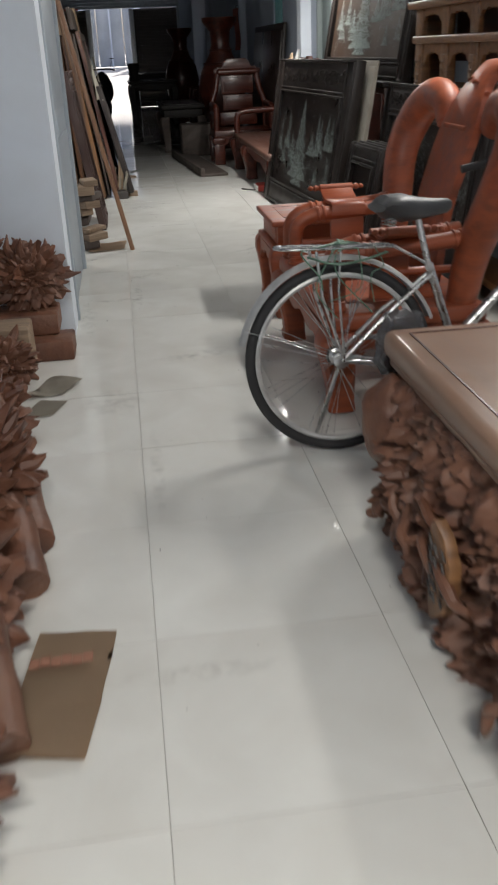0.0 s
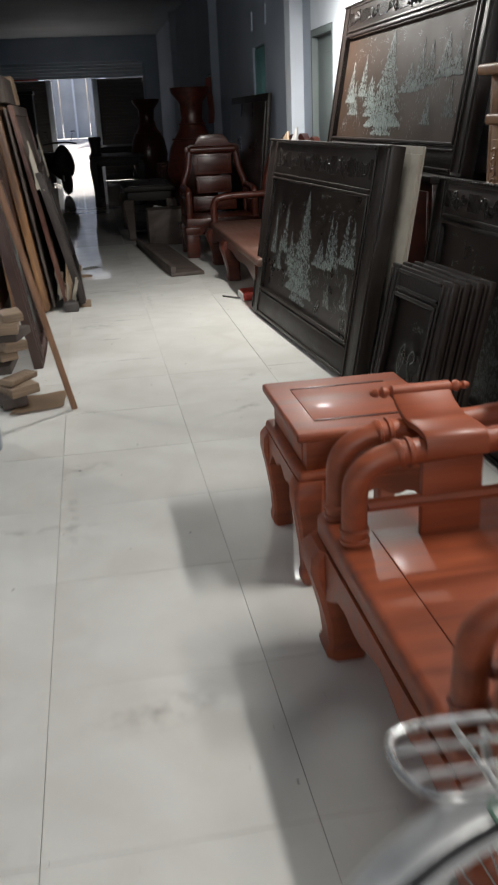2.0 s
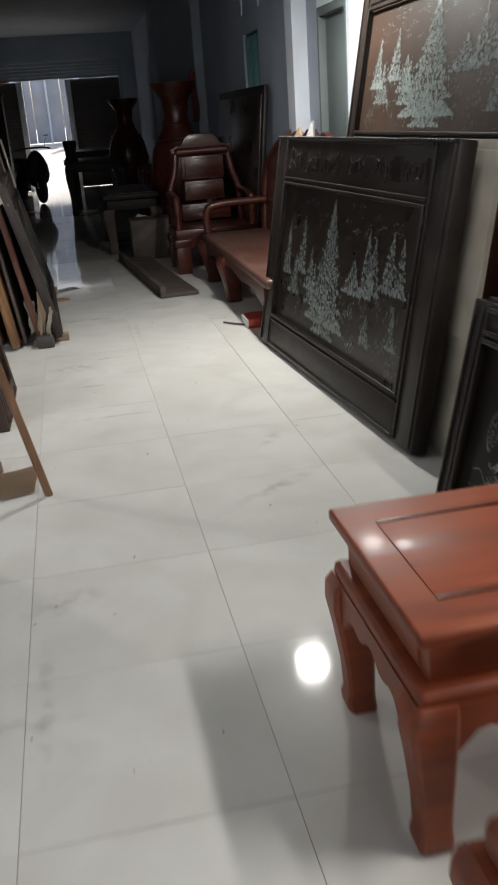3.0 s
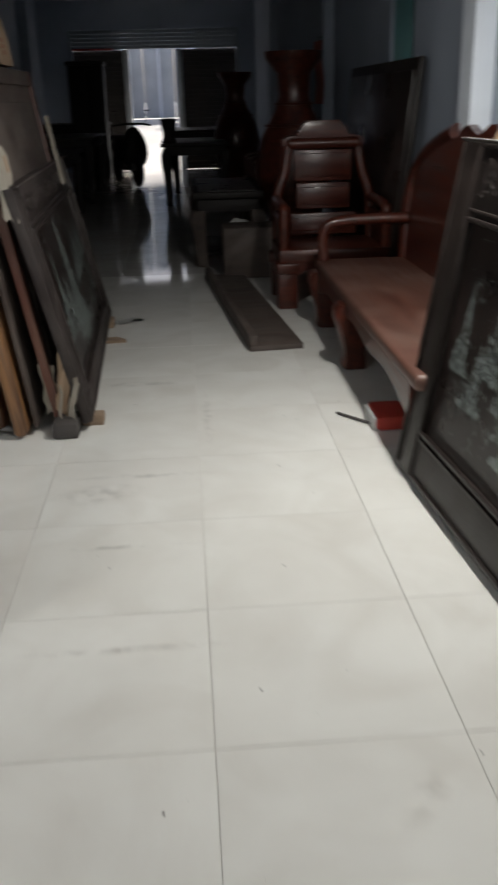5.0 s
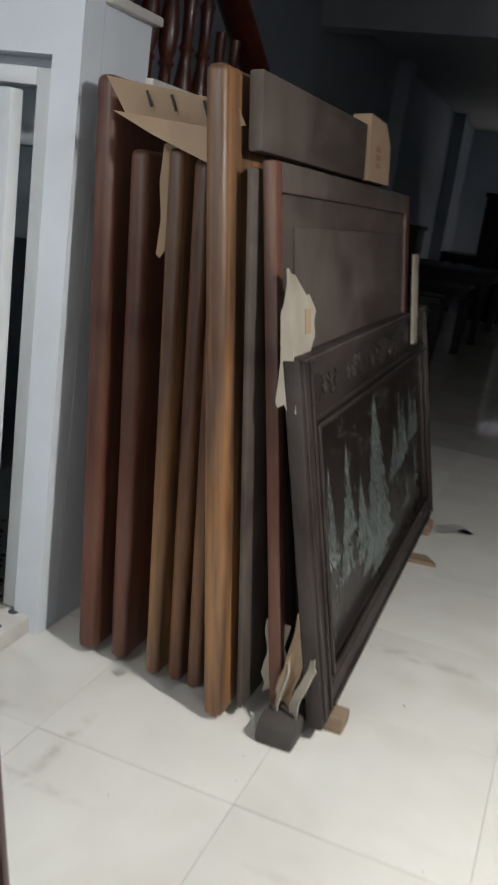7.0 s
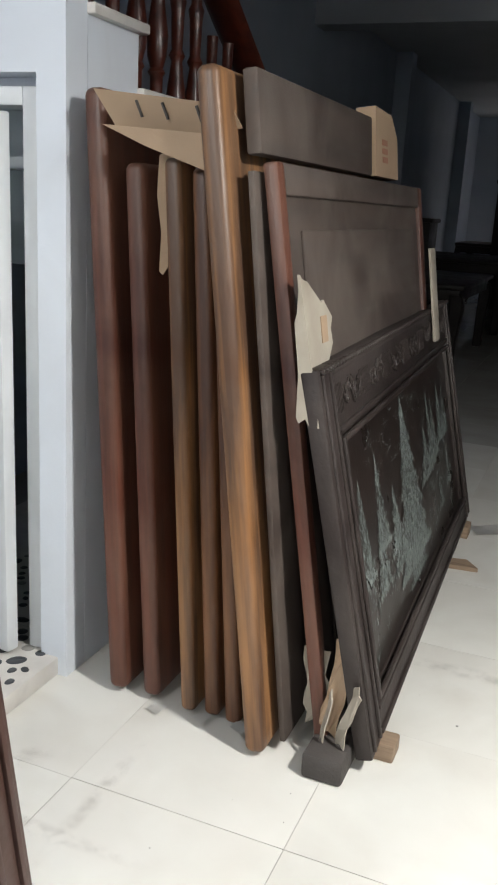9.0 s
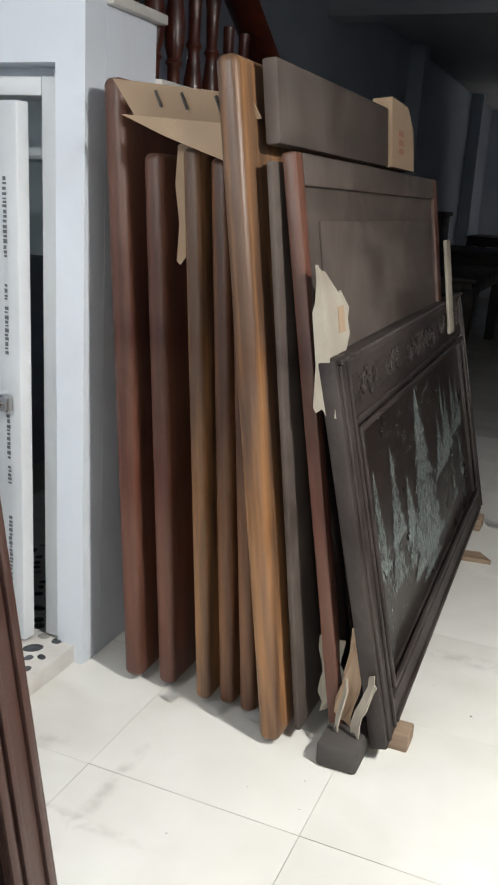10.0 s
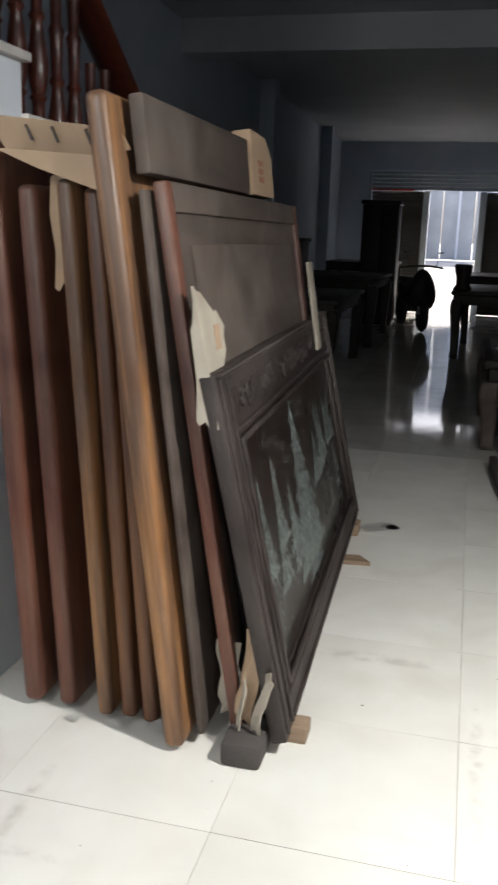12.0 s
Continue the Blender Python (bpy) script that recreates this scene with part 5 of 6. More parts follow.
# cream edge board behind the large leaning picture, paper wedges on top of it
bm = bmesh.new()
box(bm, 0, 0.5, 0, 0.016, 0.5, 1.22, 0.004)
box(bm, 0.02, 0.5, 0.016, 0.03, 0.0, 1.26, 0.004)
pk = new("packing_board", finish(bm, "packing_board", CARD_PALE))
pk.matrix_world = lean_right(1.64, 1.84, 6.31, 1.30, 0.02, 3.8)
tagged(pk, "cream foam board standing behind the large picture", "board")
for u, h, c in ((0.16, 0.07, CARD), (0.38, 0.1, PAPER)):
    bm = bmesh.new()
    extrude_outline(bm, [(0, 0), (0.1, 0), (0.07, h), (0.055, h * 0.9)], 0.012, lambda a, v, w: Vector((a, w, v)))
    pw = new("paper_wedge", finish(bm, "paper_wedge", c, False))
    pw.matrix_world = lean_right(1.40, 1.61, 8.19, 1.28, 0.02, 3.8) @ pose(u, 0.035, 1.258, 0, 0, 8)
    tagged(pw, "folded paper wedge stuck on a picture's top edge", "paper", "paper wedges")

bench = thing("day_bench", pose(1.43, 8.05, 0), "long brown-red carved wooden bench with curved back", "bench")
bm = bmesh.new()
box(bm, 0, 0.62, 0, 2.62, 0.36, 0.425, 0.02, 3)
part("seat", bm, BENCHWOOD, bench, "dusty brown bench seat")
for a, e in (((0.02, 0.1), (0.02, 2.52)), ((0.1, 0.03), (0.56, 0.03)), ((0.1, 2.59), (0.56, 2.59))):
    bm = bmesh.new()
    apron(bm, a, e, 0.365, 0.13, 0.03, 30)
    part("apron", bm, ROSE_DARK, bench)
for x, sx in ((0.06, -1), (0.55, 1)):
    for y, sy in ((0.1, -1), (1.55, 0), (2.52, 1)):
        bm = bmesh.new()
        bulged_leg(bm, x + (0.14 if sx < 0 and sy < 0 else 0), y + (0.1 if sy < 0 else 0), 0.365, 0.15, sx, sy)
        part("leg", bm, ROSE_DARK, bench)
bm = bmesh.new()
ol = [(0, 0)] + [(2.55 * k / 30, 0.55 + 0.28 * math.sin(math.pi * k / 30) ** 0.6 + 0.03 * math.cos(k * 1.3)) for k in range(31)] + [(2.55, 0)]
extrude_outline(bm, ol, 0.05, lambda u, v, w: Vector((0.58 + w + 0.1 * v, 0.03 + u, 0.42 + v)), 0.0)
part("backrest", bm, ROSE_DARK, bench)
bm = bmesh.new()
tube(bm, curve([(0.6, 2.6, 0.42), (0.62, 2.63, 0.75), (0.66, 2.58, 0.98), (0.68, 2.3, 1.12), (0.69, 1.9, 1.22)], 6), 0.05, 12)
part("curled_end_post", bm, ROSE_DARK, bench)
bm = bmesh.new()
tube(bm, curve([(0.05, 2.56, 0.42), (0.05, 2.56, 0.6), (0.15, 2.56, 0.67), (0.6, 2.57, 0.68)], 6), 0.035, 12)
part("arm_rail", bm, ROSE_DARK, bench)
pkt = thing("snack_packet", pose(1.47, 8.6, 0), "crumpled red and white packet on the floor by the bench", "packet")
bm = bmesh.new()
box(bm, -0.06, 0.1, -0.02, 0.22, 0, 0.07, 0.02)
part("red_side", bm, RED, pkt)
bm = bmesh.new()
box(bm, -0.075, -0.058, 0.0, 0.2, 0.0, 0.06, 0.006)
part("white_side", bm, PAPER, pkt)
bm = bmesh.new()
tube(bm, [(1.27, 8.84, 0.008), (1.36, 8.72, 0.01), (1.44, 8.62, 0.014)], 0.007, 6)
tagged(new("stick", finish(bm, "stick", DARKBLOCK)), "thin dark stick lying on the tiles", "stick")

pl = thing("plank", pose(0.94, 10.0, 0.0, 0, 0, 5), "dusty brown wooden plank box lying on the floor", "plank")
bm = bmesh.new()
box(bm, 0.0, 0.33, 0.0, 2.35, 0.0, 0.035, 0.006)
part("board", bm, DUSTY, pl)
bm = bmesh.new()
box(bm, 0.0, 0.05, 0.0, 2.35, 0.035, 0.1, 0.008)
part("raised_edge", bm, DUSTY, pl)

ctab = thing("coffee_table", pose(0.98, 13.6, 0), "long dark wooden coffee table with a glass top", "table")
bm = bmesh.new()
box(bm, -0.32, 0.32, -0.75, 0.75, 0.60, 0.66, 0.014)
part("tabletop", bm, DARKTHING, ctab)
bm = bmesh.new()
box(bm, -0.26, 0.26, -0.69, 0.69, 0.661, 0.667)
part("glass_sheet", bm, BLACKPANEL, ctab, "glossy dark glass sheet")
bm = bmesh.new()
box(bm, -0.28, 0.28, -0.7, 0.7, 0.48, 0.6, 0.01)
part("frieze", bm, DARKTHING, ctab)
for x in (-0.25, 0.25):
    for y in (-0.65, 0.65):
        bm = bmesh.new()
        bulged_leg(bm, x, y, 0.5, 0.12, -1 if x < 0 else 1, -1 if y < 0 else 1)
        part("leg", bm, DUSTY, ctab)
bm = bmesh.new()
box(bm, -0.2, 0.22, -0.55, 0.5, 0.08, 0.11, 0.006)
part("low_shelf", bm, DARKTHING, ctab)
# uneven white lump on the table's low shelf
bag = thing("plastic_bag", pose(1.08, 13.1, 0.115), "white rounded lump under the coffee table", "bag")
bm = bmesh.new()
bmesh.ops.create_icosphere(bm, subdivisions=3, radius=1)
for v in bm.verts:
    k = 1 + 0.25 * noise.noise(v.co * 2.3)
    v.co = Vector((0.14 * v.co.x * k, 0.1 * v.co.y * k, max(0, 0.14 + 0.14 * v.co.z * k)))
part("body", bm, PAPER, bag)


def urn(m, h, label, group="tall wooden vases"):
    u = thing("wooden_vase", m, label, "vase", group)
    b = bmesh.new()
    lathe(b, [(r * h, z * h) for r, z in ((0.13, 0.0), (0.14, 0.02), (0.11, 0.06), (0.1, 0.12), (0.17, 0.3), (0.2, 0.45), (0.17, 0.6), (0.1, 0.72), (0.075, 0.8), (0.085, 0.9), (0.14, 0.97), (0.145, 1.0), (0.12, 1.0))], 28)
    body = part("body", b, ROSE_DARK, u)
    for z, r in ((0.66, 0.145), (0.76, 0.09), (0.2, 0.135)):
        b = bmesh.new()
        tube(b, [(r * h * math.cos(t * math.pi / 14), r * h * math.sin(t * math.pi / 14), z * h) for t in range(28)], 0.012, 8, closed=True)
        part("carved_band", b, ROSE_DARK, body)
    return u


v1 = urn(pose(1.62, 13.3, 0), 1.8, "tall red-brown turned wooden vase behind the armchair")
copy_thing(v1, pose(1.45, 19.2, 0))
dpic = thing("black_screen", lean_right(2.0, 2.16, 13.4, 1.62, 0.0), "plain black wooden screen leaning on the wall", "screen")
bm = bmesh.new()
box(bm, 0, 2.4, 0, 0.04, 0, 1.66, 0.01)
part("panel", bm, BLACKWOOD, dpic)
bm = bmesh.new()
box(bm, 0.08, 2.32, -0.012, 0.002, 0.08, 1.58, 0.006)
part("inset_panel", bm, BLACKPANEL, dpic)
cloth = thing("hanging_cloth", pose(2.1, 15.0, 1.35), "dull pink cloth hanging on the wall", "cloth")
bm = bmesh.new()
n = 20
g = [[bm.verts.new((0.02 * math.sin(k * 1.1) + 0.015 * math.sin(j * 0.7), -0.25 + 0.5 * k / n, 0.62 * j / 8)) for k in range(n + 1)] for j in range(9)]
for j in range(8):
    for k in range(n):
        bm.faces.new((g[j][k], g[j][k + 1], g[j + 1][k + 1], g[j + 1][k]))
bmesh.ops.solidify(bm, geom=bm.faces[:], thickness=0.006)
part("fabric", bm, mat("pink_cloth", (0.45, 0.16, 0.13), 0.9, bump=0.2), cloth)
bm = bmesh.new()
tube(bm, [(0.0, 0.0, 0.6), (0.0, 0.0, 0.66), (0.135, 0.0, 0.66)], 0.008, 6)
part("hook", bm, DARKBLOCK, cloth)


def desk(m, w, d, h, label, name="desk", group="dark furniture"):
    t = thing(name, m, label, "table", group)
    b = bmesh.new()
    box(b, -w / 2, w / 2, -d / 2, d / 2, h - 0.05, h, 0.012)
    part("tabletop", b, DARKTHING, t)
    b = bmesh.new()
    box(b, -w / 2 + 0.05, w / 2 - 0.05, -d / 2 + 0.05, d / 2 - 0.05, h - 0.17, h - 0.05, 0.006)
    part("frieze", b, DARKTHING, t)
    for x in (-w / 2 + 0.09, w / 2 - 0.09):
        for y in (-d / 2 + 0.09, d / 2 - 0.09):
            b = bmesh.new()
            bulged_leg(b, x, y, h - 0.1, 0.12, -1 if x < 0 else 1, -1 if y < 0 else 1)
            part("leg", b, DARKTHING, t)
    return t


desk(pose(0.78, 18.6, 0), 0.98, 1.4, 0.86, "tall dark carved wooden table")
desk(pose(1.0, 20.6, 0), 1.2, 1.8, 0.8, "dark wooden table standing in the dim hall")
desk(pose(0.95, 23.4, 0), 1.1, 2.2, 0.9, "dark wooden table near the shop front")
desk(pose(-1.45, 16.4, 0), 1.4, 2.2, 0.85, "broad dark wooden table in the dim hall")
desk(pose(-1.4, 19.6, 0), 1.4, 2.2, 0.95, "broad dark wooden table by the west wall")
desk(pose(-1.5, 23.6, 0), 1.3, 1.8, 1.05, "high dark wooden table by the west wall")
pot = thing("wooden_stool", pose(0.42, 18.1, 0.86), "small dark turned wooden stool on a table", "stool")
bm = bmesh.new()
lathe(bm, [(0.1, 0), (0.11, 0.03), (0.085, 0.08), (0.09, 0.16), (0.11, 0.26), (0.115, 0.31), (0.1, 0.33)], 18)
part("body", bm, DARKTHING, pot)
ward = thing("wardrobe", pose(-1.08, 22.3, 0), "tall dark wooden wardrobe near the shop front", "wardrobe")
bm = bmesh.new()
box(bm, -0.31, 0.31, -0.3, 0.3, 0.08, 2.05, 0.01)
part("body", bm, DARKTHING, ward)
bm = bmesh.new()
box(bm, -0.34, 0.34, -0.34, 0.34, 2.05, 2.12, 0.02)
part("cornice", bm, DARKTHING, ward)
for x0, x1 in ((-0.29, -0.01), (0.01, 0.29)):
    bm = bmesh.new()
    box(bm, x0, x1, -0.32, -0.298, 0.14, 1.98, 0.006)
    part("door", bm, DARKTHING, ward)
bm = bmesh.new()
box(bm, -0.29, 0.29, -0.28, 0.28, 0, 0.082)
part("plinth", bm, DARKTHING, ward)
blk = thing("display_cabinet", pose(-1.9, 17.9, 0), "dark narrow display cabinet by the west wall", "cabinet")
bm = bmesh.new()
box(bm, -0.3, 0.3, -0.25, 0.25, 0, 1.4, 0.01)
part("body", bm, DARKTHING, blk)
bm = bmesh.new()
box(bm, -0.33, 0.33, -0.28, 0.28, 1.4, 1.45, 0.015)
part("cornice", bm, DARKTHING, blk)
box_low = thing("wooden_crate", pose(1.25, 11.95, 0), "dark wooden crate beside the plank", "crate")
bm = bmesh.new()
box(bm, -0.35, 0.1, 0.35, 0.75, 0, 0.42, 0.012)
part("body", bm, DUSTY, box_low)

# motorbike by the gate, seen from its front
moto = thing("motorbike", pose(-0.42, 21.7, 0, 0, 0, 20), "dark parked motorbike facing into the hall", "motorbike")
for y, nm in ((-0.62, "wheel"), (0.62, "wheel")):
    bm = bmesh.new()
    tube(bm, [(0, y + 0.24 * math.cos(t * math.pi / 16), 0.29 + 0.24 * math.sin(t * math.pi / 16)) for t in range(32)], 0.045, 10, closed=True)
    lathe(bm, [(0.0, -0.03), (0.2, -0.02), (0.22, 0.0), (0.2, 0.02), (0.0, 0.03)], 24)
    for v in bm.verts[-24 * 5:]:
        v.co = Vector((v.co.z, y + v.co.x, 0.29 + v.co.y))
    part("wheel", bm, RUBBER, moto)
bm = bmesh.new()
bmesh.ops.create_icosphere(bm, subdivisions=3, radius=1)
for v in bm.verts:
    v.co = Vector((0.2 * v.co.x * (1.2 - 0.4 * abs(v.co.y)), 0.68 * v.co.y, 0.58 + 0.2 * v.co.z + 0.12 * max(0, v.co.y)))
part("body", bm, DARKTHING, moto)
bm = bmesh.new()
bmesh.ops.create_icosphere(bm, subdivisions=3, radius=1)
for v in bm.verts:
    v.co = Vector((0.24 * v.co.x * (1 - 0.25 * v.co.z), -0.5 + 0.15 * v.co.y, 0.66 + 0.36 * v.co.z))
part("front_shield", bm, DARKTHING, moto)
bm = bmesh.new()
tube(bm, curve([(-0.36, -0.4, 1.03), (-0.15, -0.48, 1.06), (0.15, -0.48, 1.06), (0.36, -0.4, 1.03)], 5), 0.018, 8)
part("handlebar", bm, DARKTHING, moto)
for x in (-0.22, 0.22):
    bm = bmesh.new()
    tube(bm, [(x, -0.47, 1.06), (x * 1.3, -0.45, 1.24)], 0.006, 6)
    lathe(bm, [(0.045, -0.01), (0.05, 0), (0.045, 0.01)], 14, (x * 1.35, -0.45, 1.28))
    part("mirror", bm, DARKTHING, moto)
bm = bmesh.new()
box(bm, -0.12, 0.12, -0.1, 0.6, 0.76, 0.86, 0.04, 3)
part("seat", bm, RUBBER, moto)
for x in (-0.06, 0.06):
    bm = bmesh.new()
    tube(bm, [(x, -0.62, 0.29), (x, -0.5, 0.75)], 0.018, 8)
    part("fork_blade", bm, CHROME, moto)

# ---- by the store wall: pole, offcuts, flattened card ----
bm = bmesh.new()
tube(bm, [(0.045, 6.10, 0.0), (-0.14, 6.12, 0.9), (-0.42, 6.16, 2.3)], 0.017, 10)
tagged(new("pole", finish(bm, "pole", BAMBOO)), "slim reddish-brown wooden pole leaning by the store wall", "pole")
rr = random.Random(12)
for i in range(9):
    bm = bmesh.new()
    w, d, h = rr.uniform(0.08, 0.2), rr.uniform(0.1, 0.26), rr.uniform(0.03, 0.07)
    box(bm, -w / 2, w / 2, -d / 2, d / 2, 0, h, 0.006)
    o = new("wood_offcut", finish(bm, "wood_offcut", RAWWOOD if i % 3 else DUSTY))
    o.matrix_world = STORE @ pose(-0.22 + rr.uniform(-0.05, 0.05), 6.68 + rr.uniform(-0.06, 0.06), 0.012 + 0.058 * i, rr.uniform(-5, 5), rr.uniform(-5, 5), rr.uniform(-35, 35))
    tagged(o, "rough sawn wood offcut in a loose pile", "offcut", "pile of offcuts")


def crumpled_sheet(name, corners, z, amp, material, label, category, seed, group="", thick=0.004, n=14):
    """A bent sheet of card lying on the floor between four corners."""
    b = bmesh.new()
    a, c, d, e = [Vector((*p, 0)) for p in corners]
    g = []
    for j in range(n + 1):
        row = []
        for i in range(n + 1):
            u, v = i / n, j / n
            p = (a * (1 - u) + c * u) * (1 - v) + (e * (1 - u) + d * u) * v
            hgt = max(0.0, amp * (0.5 + noise.noise(p * 6 + Vector((seed, 0, 0)))))
            row.append(b.verts.new((p.x, p.y, z + hgt)))
        g.append(row)
    for j in range(n):
        for i in range(n):
            b.faces.new((g[j][i], g[j][i + 1], g[j + 1][i + 1], g[j + 1][i]))
    bmesh.ops.solidify(b, geom=b.faces[:], thickness=thick)
    return tagged(new(name, finish(b, name, material)), label, category, group)


crumpled_sheet("cardboard", [(-0.25, 6.42), (0.03, 6.5), (0.05, 6.8), (-0.22, 6.75)], 0.003, 0.012, CARD, "flattened brown cardboard under the offcuts", "cardboard", 1).matrix_world = STORE
cb = crumpled_sheet("cardboard", [(-0.285, 1.38), (-0.085, 1.40), (-0.045, 1.67), (-0.245, 1.70)], 0.004, 0.014, CARD, "flattened brown cardboard box with faded red print", "cardboard", 4, n=20)
cb.matrix_world = ENTRY
crumpled_sheet("cardboard", [(-0.30, 1.24), (-0.115, 1.22), (-0.08, 1.40), (-0.285, 1.395)], 0.016, 0.014, CARD, "torn flap of brown cardboard", "cardboard", 6).matrix_world = ENTRY
for k in range(6):
    bm = bmesh.new()
    box(bm, -0.012, 0.012, -0.018, 0.018, 0, 0.0015)
    o = part("faded_print", bm, FADED, cb)
    o.location = (-0.245 + 0.026 * k, 1.55 + 0.006 * (k % 2), 0.0255)
crumpled_sheet("paper_sheet", [(-0.475, 3.41), (-0.30, 3.44), (-0.22, 3.58), (-0.35, 3.66)], 0.004, 0.03, CARD_PALE, "crumpled greenish paper packet on the tiles", "paper", 8).matrix_world = ENTRY @ pose(0.03, 0.03, 0)
crumpled_sheet("paper_sheet", [(-0.46, 3.2), (-0.335, 3.2), (-0.28, 3.36), (-0.4, 3.38)], 0.003, 0.01, CARD_PALE, "scrap of pale card on the tiles", "paper", 9).matrix_world = ENTRY @ pose(0.03, 0.03, 0)
crumpled_sheet("foil_scrap", [(0.06, 10.9), (0.12, 10.81), (0.28, 10.93), (0.2, 11.02)], 0.003, 0.012, PAPER, "crumpled silver-white wrapper on the tiles", "wrapper", 10)
bm = bmesh.new()
extrude_outline(bm, [(0, 0), (0.16, 0.02), (0.1, 0.1), (0.01, 0.08)], 0.02, lambda u, v, w: Vector((0.02 + u, 10.33 + v, w)))
tagged(new("wood_wedge", finish(bm, "wood_wedge", RAWWOOD)), "small wooden wedge under the leaning picture", "wedge")


# ---- carved pieces by the west side of the entrance ----
def carving(m, size, seed, label, spikes=14, name="wood_carving"):
    """A raw carved lump: a body with deep cells, and curled points standing off it."""
    b = bmesh.new()
    bmesh.ops.create_icosphere(b, subdivisions=5, radius=1)
    for v in b.verts:
        p = v.co.copy()
        w = p + 0.25 * noise.noise_vector(p * 2.0 + Vector((seed, 0, 0)))
        f = noise.voronoi(w * 3.4 + Vector((seed, 0, 0)))[0]
        k = 0.62 + 0.36 * min(1, (f[1] - f[0]) * 2.2) + 0.12 * noise.noise(p * 9)
        q = Vector((p.x * size[0] * k, p.y * size[1] * k, p.z * size[2] * k + size[2] * 0.8))
        q.z = max(0, q.z)
        v.co = q
    rnd = random.Random(seed)
    t = thing(name, m, label, "carving", "raw carvings")
    body = part("body", b, CARVED, t)
    for i in range(spikes):
        a, e = rnd.uniform(0, 6.28), rnd.uniform(-0.1, 1.2)
        d = Vector((math.cos(a) * math.cos(e), math.sin(a) * math.cos(e), math.sin(e)))
        p0 = Vector((d.x * size[0] * 0.7, d.y * size[1] * 0.7, d.z * size[2] * 0.7 + size[2] * 0.8))
        s = rnd.uniform(0.05, 0.1)
        p1, p2 = p0 + d * s * 0.6, p0 + d * s + Vector((rnd.uniform(-.03, .03), rnd.uniform(-.03, .03), rnd.uniform(0, .03)))
        if p2.z < 0.02:
            continue
        b = bmesh.new()
        tube(b, [p0, p1, p2], [0.028, 0.018, 0.003], 7)
        part("carved_point", b, CARVED, body)
    return t


for i, (y, z) in enumerate(((3.98, 0.0), (4.1, 0.0))):
    bm = bmesh.new()
    box(bm, -0.95, -0.25 - 0.06 * i if i else -0.24, y - 0.02, y + 0.2 if not i else 4.325, 0.0 if not i else 0.101, 0.10 if not i else 0.21, 0.012)
    tagged(new("timber_block", finish(bm, "timber_block", CARVED)), "brown sawn timber block stacked by the wall", "timber", "timber blocks").matrix_world = ENTRY
carving(ENTRY @ pose(0.04, 0.03, 0) @ pose(-0.48, 4.2, 0.205), (0.22, 0.13, 0.2), 3, "reddish raw wood carving with spiky leaves", 30)
carving(ENTRY @ pose(0.04, 0.03, 0) @ pose(-0.78, 4.12, 0.205), (0.2, 0.15, 0.28), 5, "tall reddish raw wood carving", 18)
carving(ENTRY @ pose(0.04, 0.03, 0) @ pose(-0.60, 3.55, 0), (0.2, 0.2, 0.16), 6, "squat reddish raw wood carving on the tiles", 10)
bm = bmesh.new()
box(bm, -1.0, -0.42, 3.75, 3.95, 0.0, 0.24, 0.015)
tagged(new("timber_block", finish(bm, "timber_block", RAWWOOD)), "pale brown sawn timber block stacked by the wall", "timber", "timber blocks").matrix_world = ENTRY
carving(ENTRY @ pose(0.04, 0.03, 0) @ pose(-0.60, 2.72, 0), (0.26, 0.3, 0.24), 7, "rough reddish root carving with curled points", 22)
carving(ENTRY @ pose(0.04, 0.03, 0) @ pose(-0.52, 2.2, 0), (0.25, 0.32, 0.27), 8, "rough reddish root carving on the tiles", 16)
carving(ENTRY @ pose(0.04, 0.03, 0) @ pose(-0.52, 1.6, 0), (0.24, 0.36, 0.24), 9, "rough reddish root carving with a ridged back", 12)
carving(ENTRY @ pose(0.04, 0.03, 0) @ pose(-0.55, 0.95, 0), (0.3, 0.3, 0.26), 10, "rough reddish root carving near the entrance", 8)
for i, (y0, y1, z1) in enumerate(((2.05, 2.75, 0.42), (1.82, 2.5, 0.44), (1.2, 1.9, 0.4))):
    bm = bmesh.new()
    pts = curve([(-0.33, y0, 0.06), (-0.42, (y0 + y1) / 2, 0.2), (-0.58, y1, z1)], 6)
    n = len(pts)
    tube(bm, pts, [0.07 + 0.012 * noise.noise(Vector((k * 0.9, i, 0))) for k in range(n)], 12)
    tagged(new("carved_log", finish(bm, "carved_log", CARVED)), "thick reddish carved log leaning on the carvings", "log", "carved logs").matrix_world = ENTRY @ pose(0.04, 0.03, 0)

# ---- card and blocks about the stack ----
bm = bmesh.new()
extrude_outline(bm, [(0, 0), (0.36, -0.035), (0.385, -0.085), (0.30, -0.10), (0.05, -0.095), (0.04, -0.075)], 0.005, lambda u, v, w: Vector((-0.685 + u, 8.575 + w + 0.35 * (-v), 1.752 + v)))
cs = new("cardboard_flap", finish(bm, "cardboard_flap", CARD, False))
tagged(cs, "bent brown cardboard strip lying over the table tops", "cardboard").matrix_world = LOBBY
# solid dark bars give the shade of holes that are not cut
for u in (0.12, 0.19, 0.28):
    bm = bmesh.new()
    tube(bm, [(-0.685 + u - 0.006, 8.575 + 0.35 * 0.035 - 0.003, 1.722 + 0.012 - u * 0.07), (-0.685 + u + 0.008, 8.575 + 0.35 * 0.055 - 0.003, 1.695 - u * 0.07)], 0.004, 6)
    part("slot", bm, DARKBLOCK, cs, "dark bar standing for the shade in a punched slot")
bm = bmesh.new()
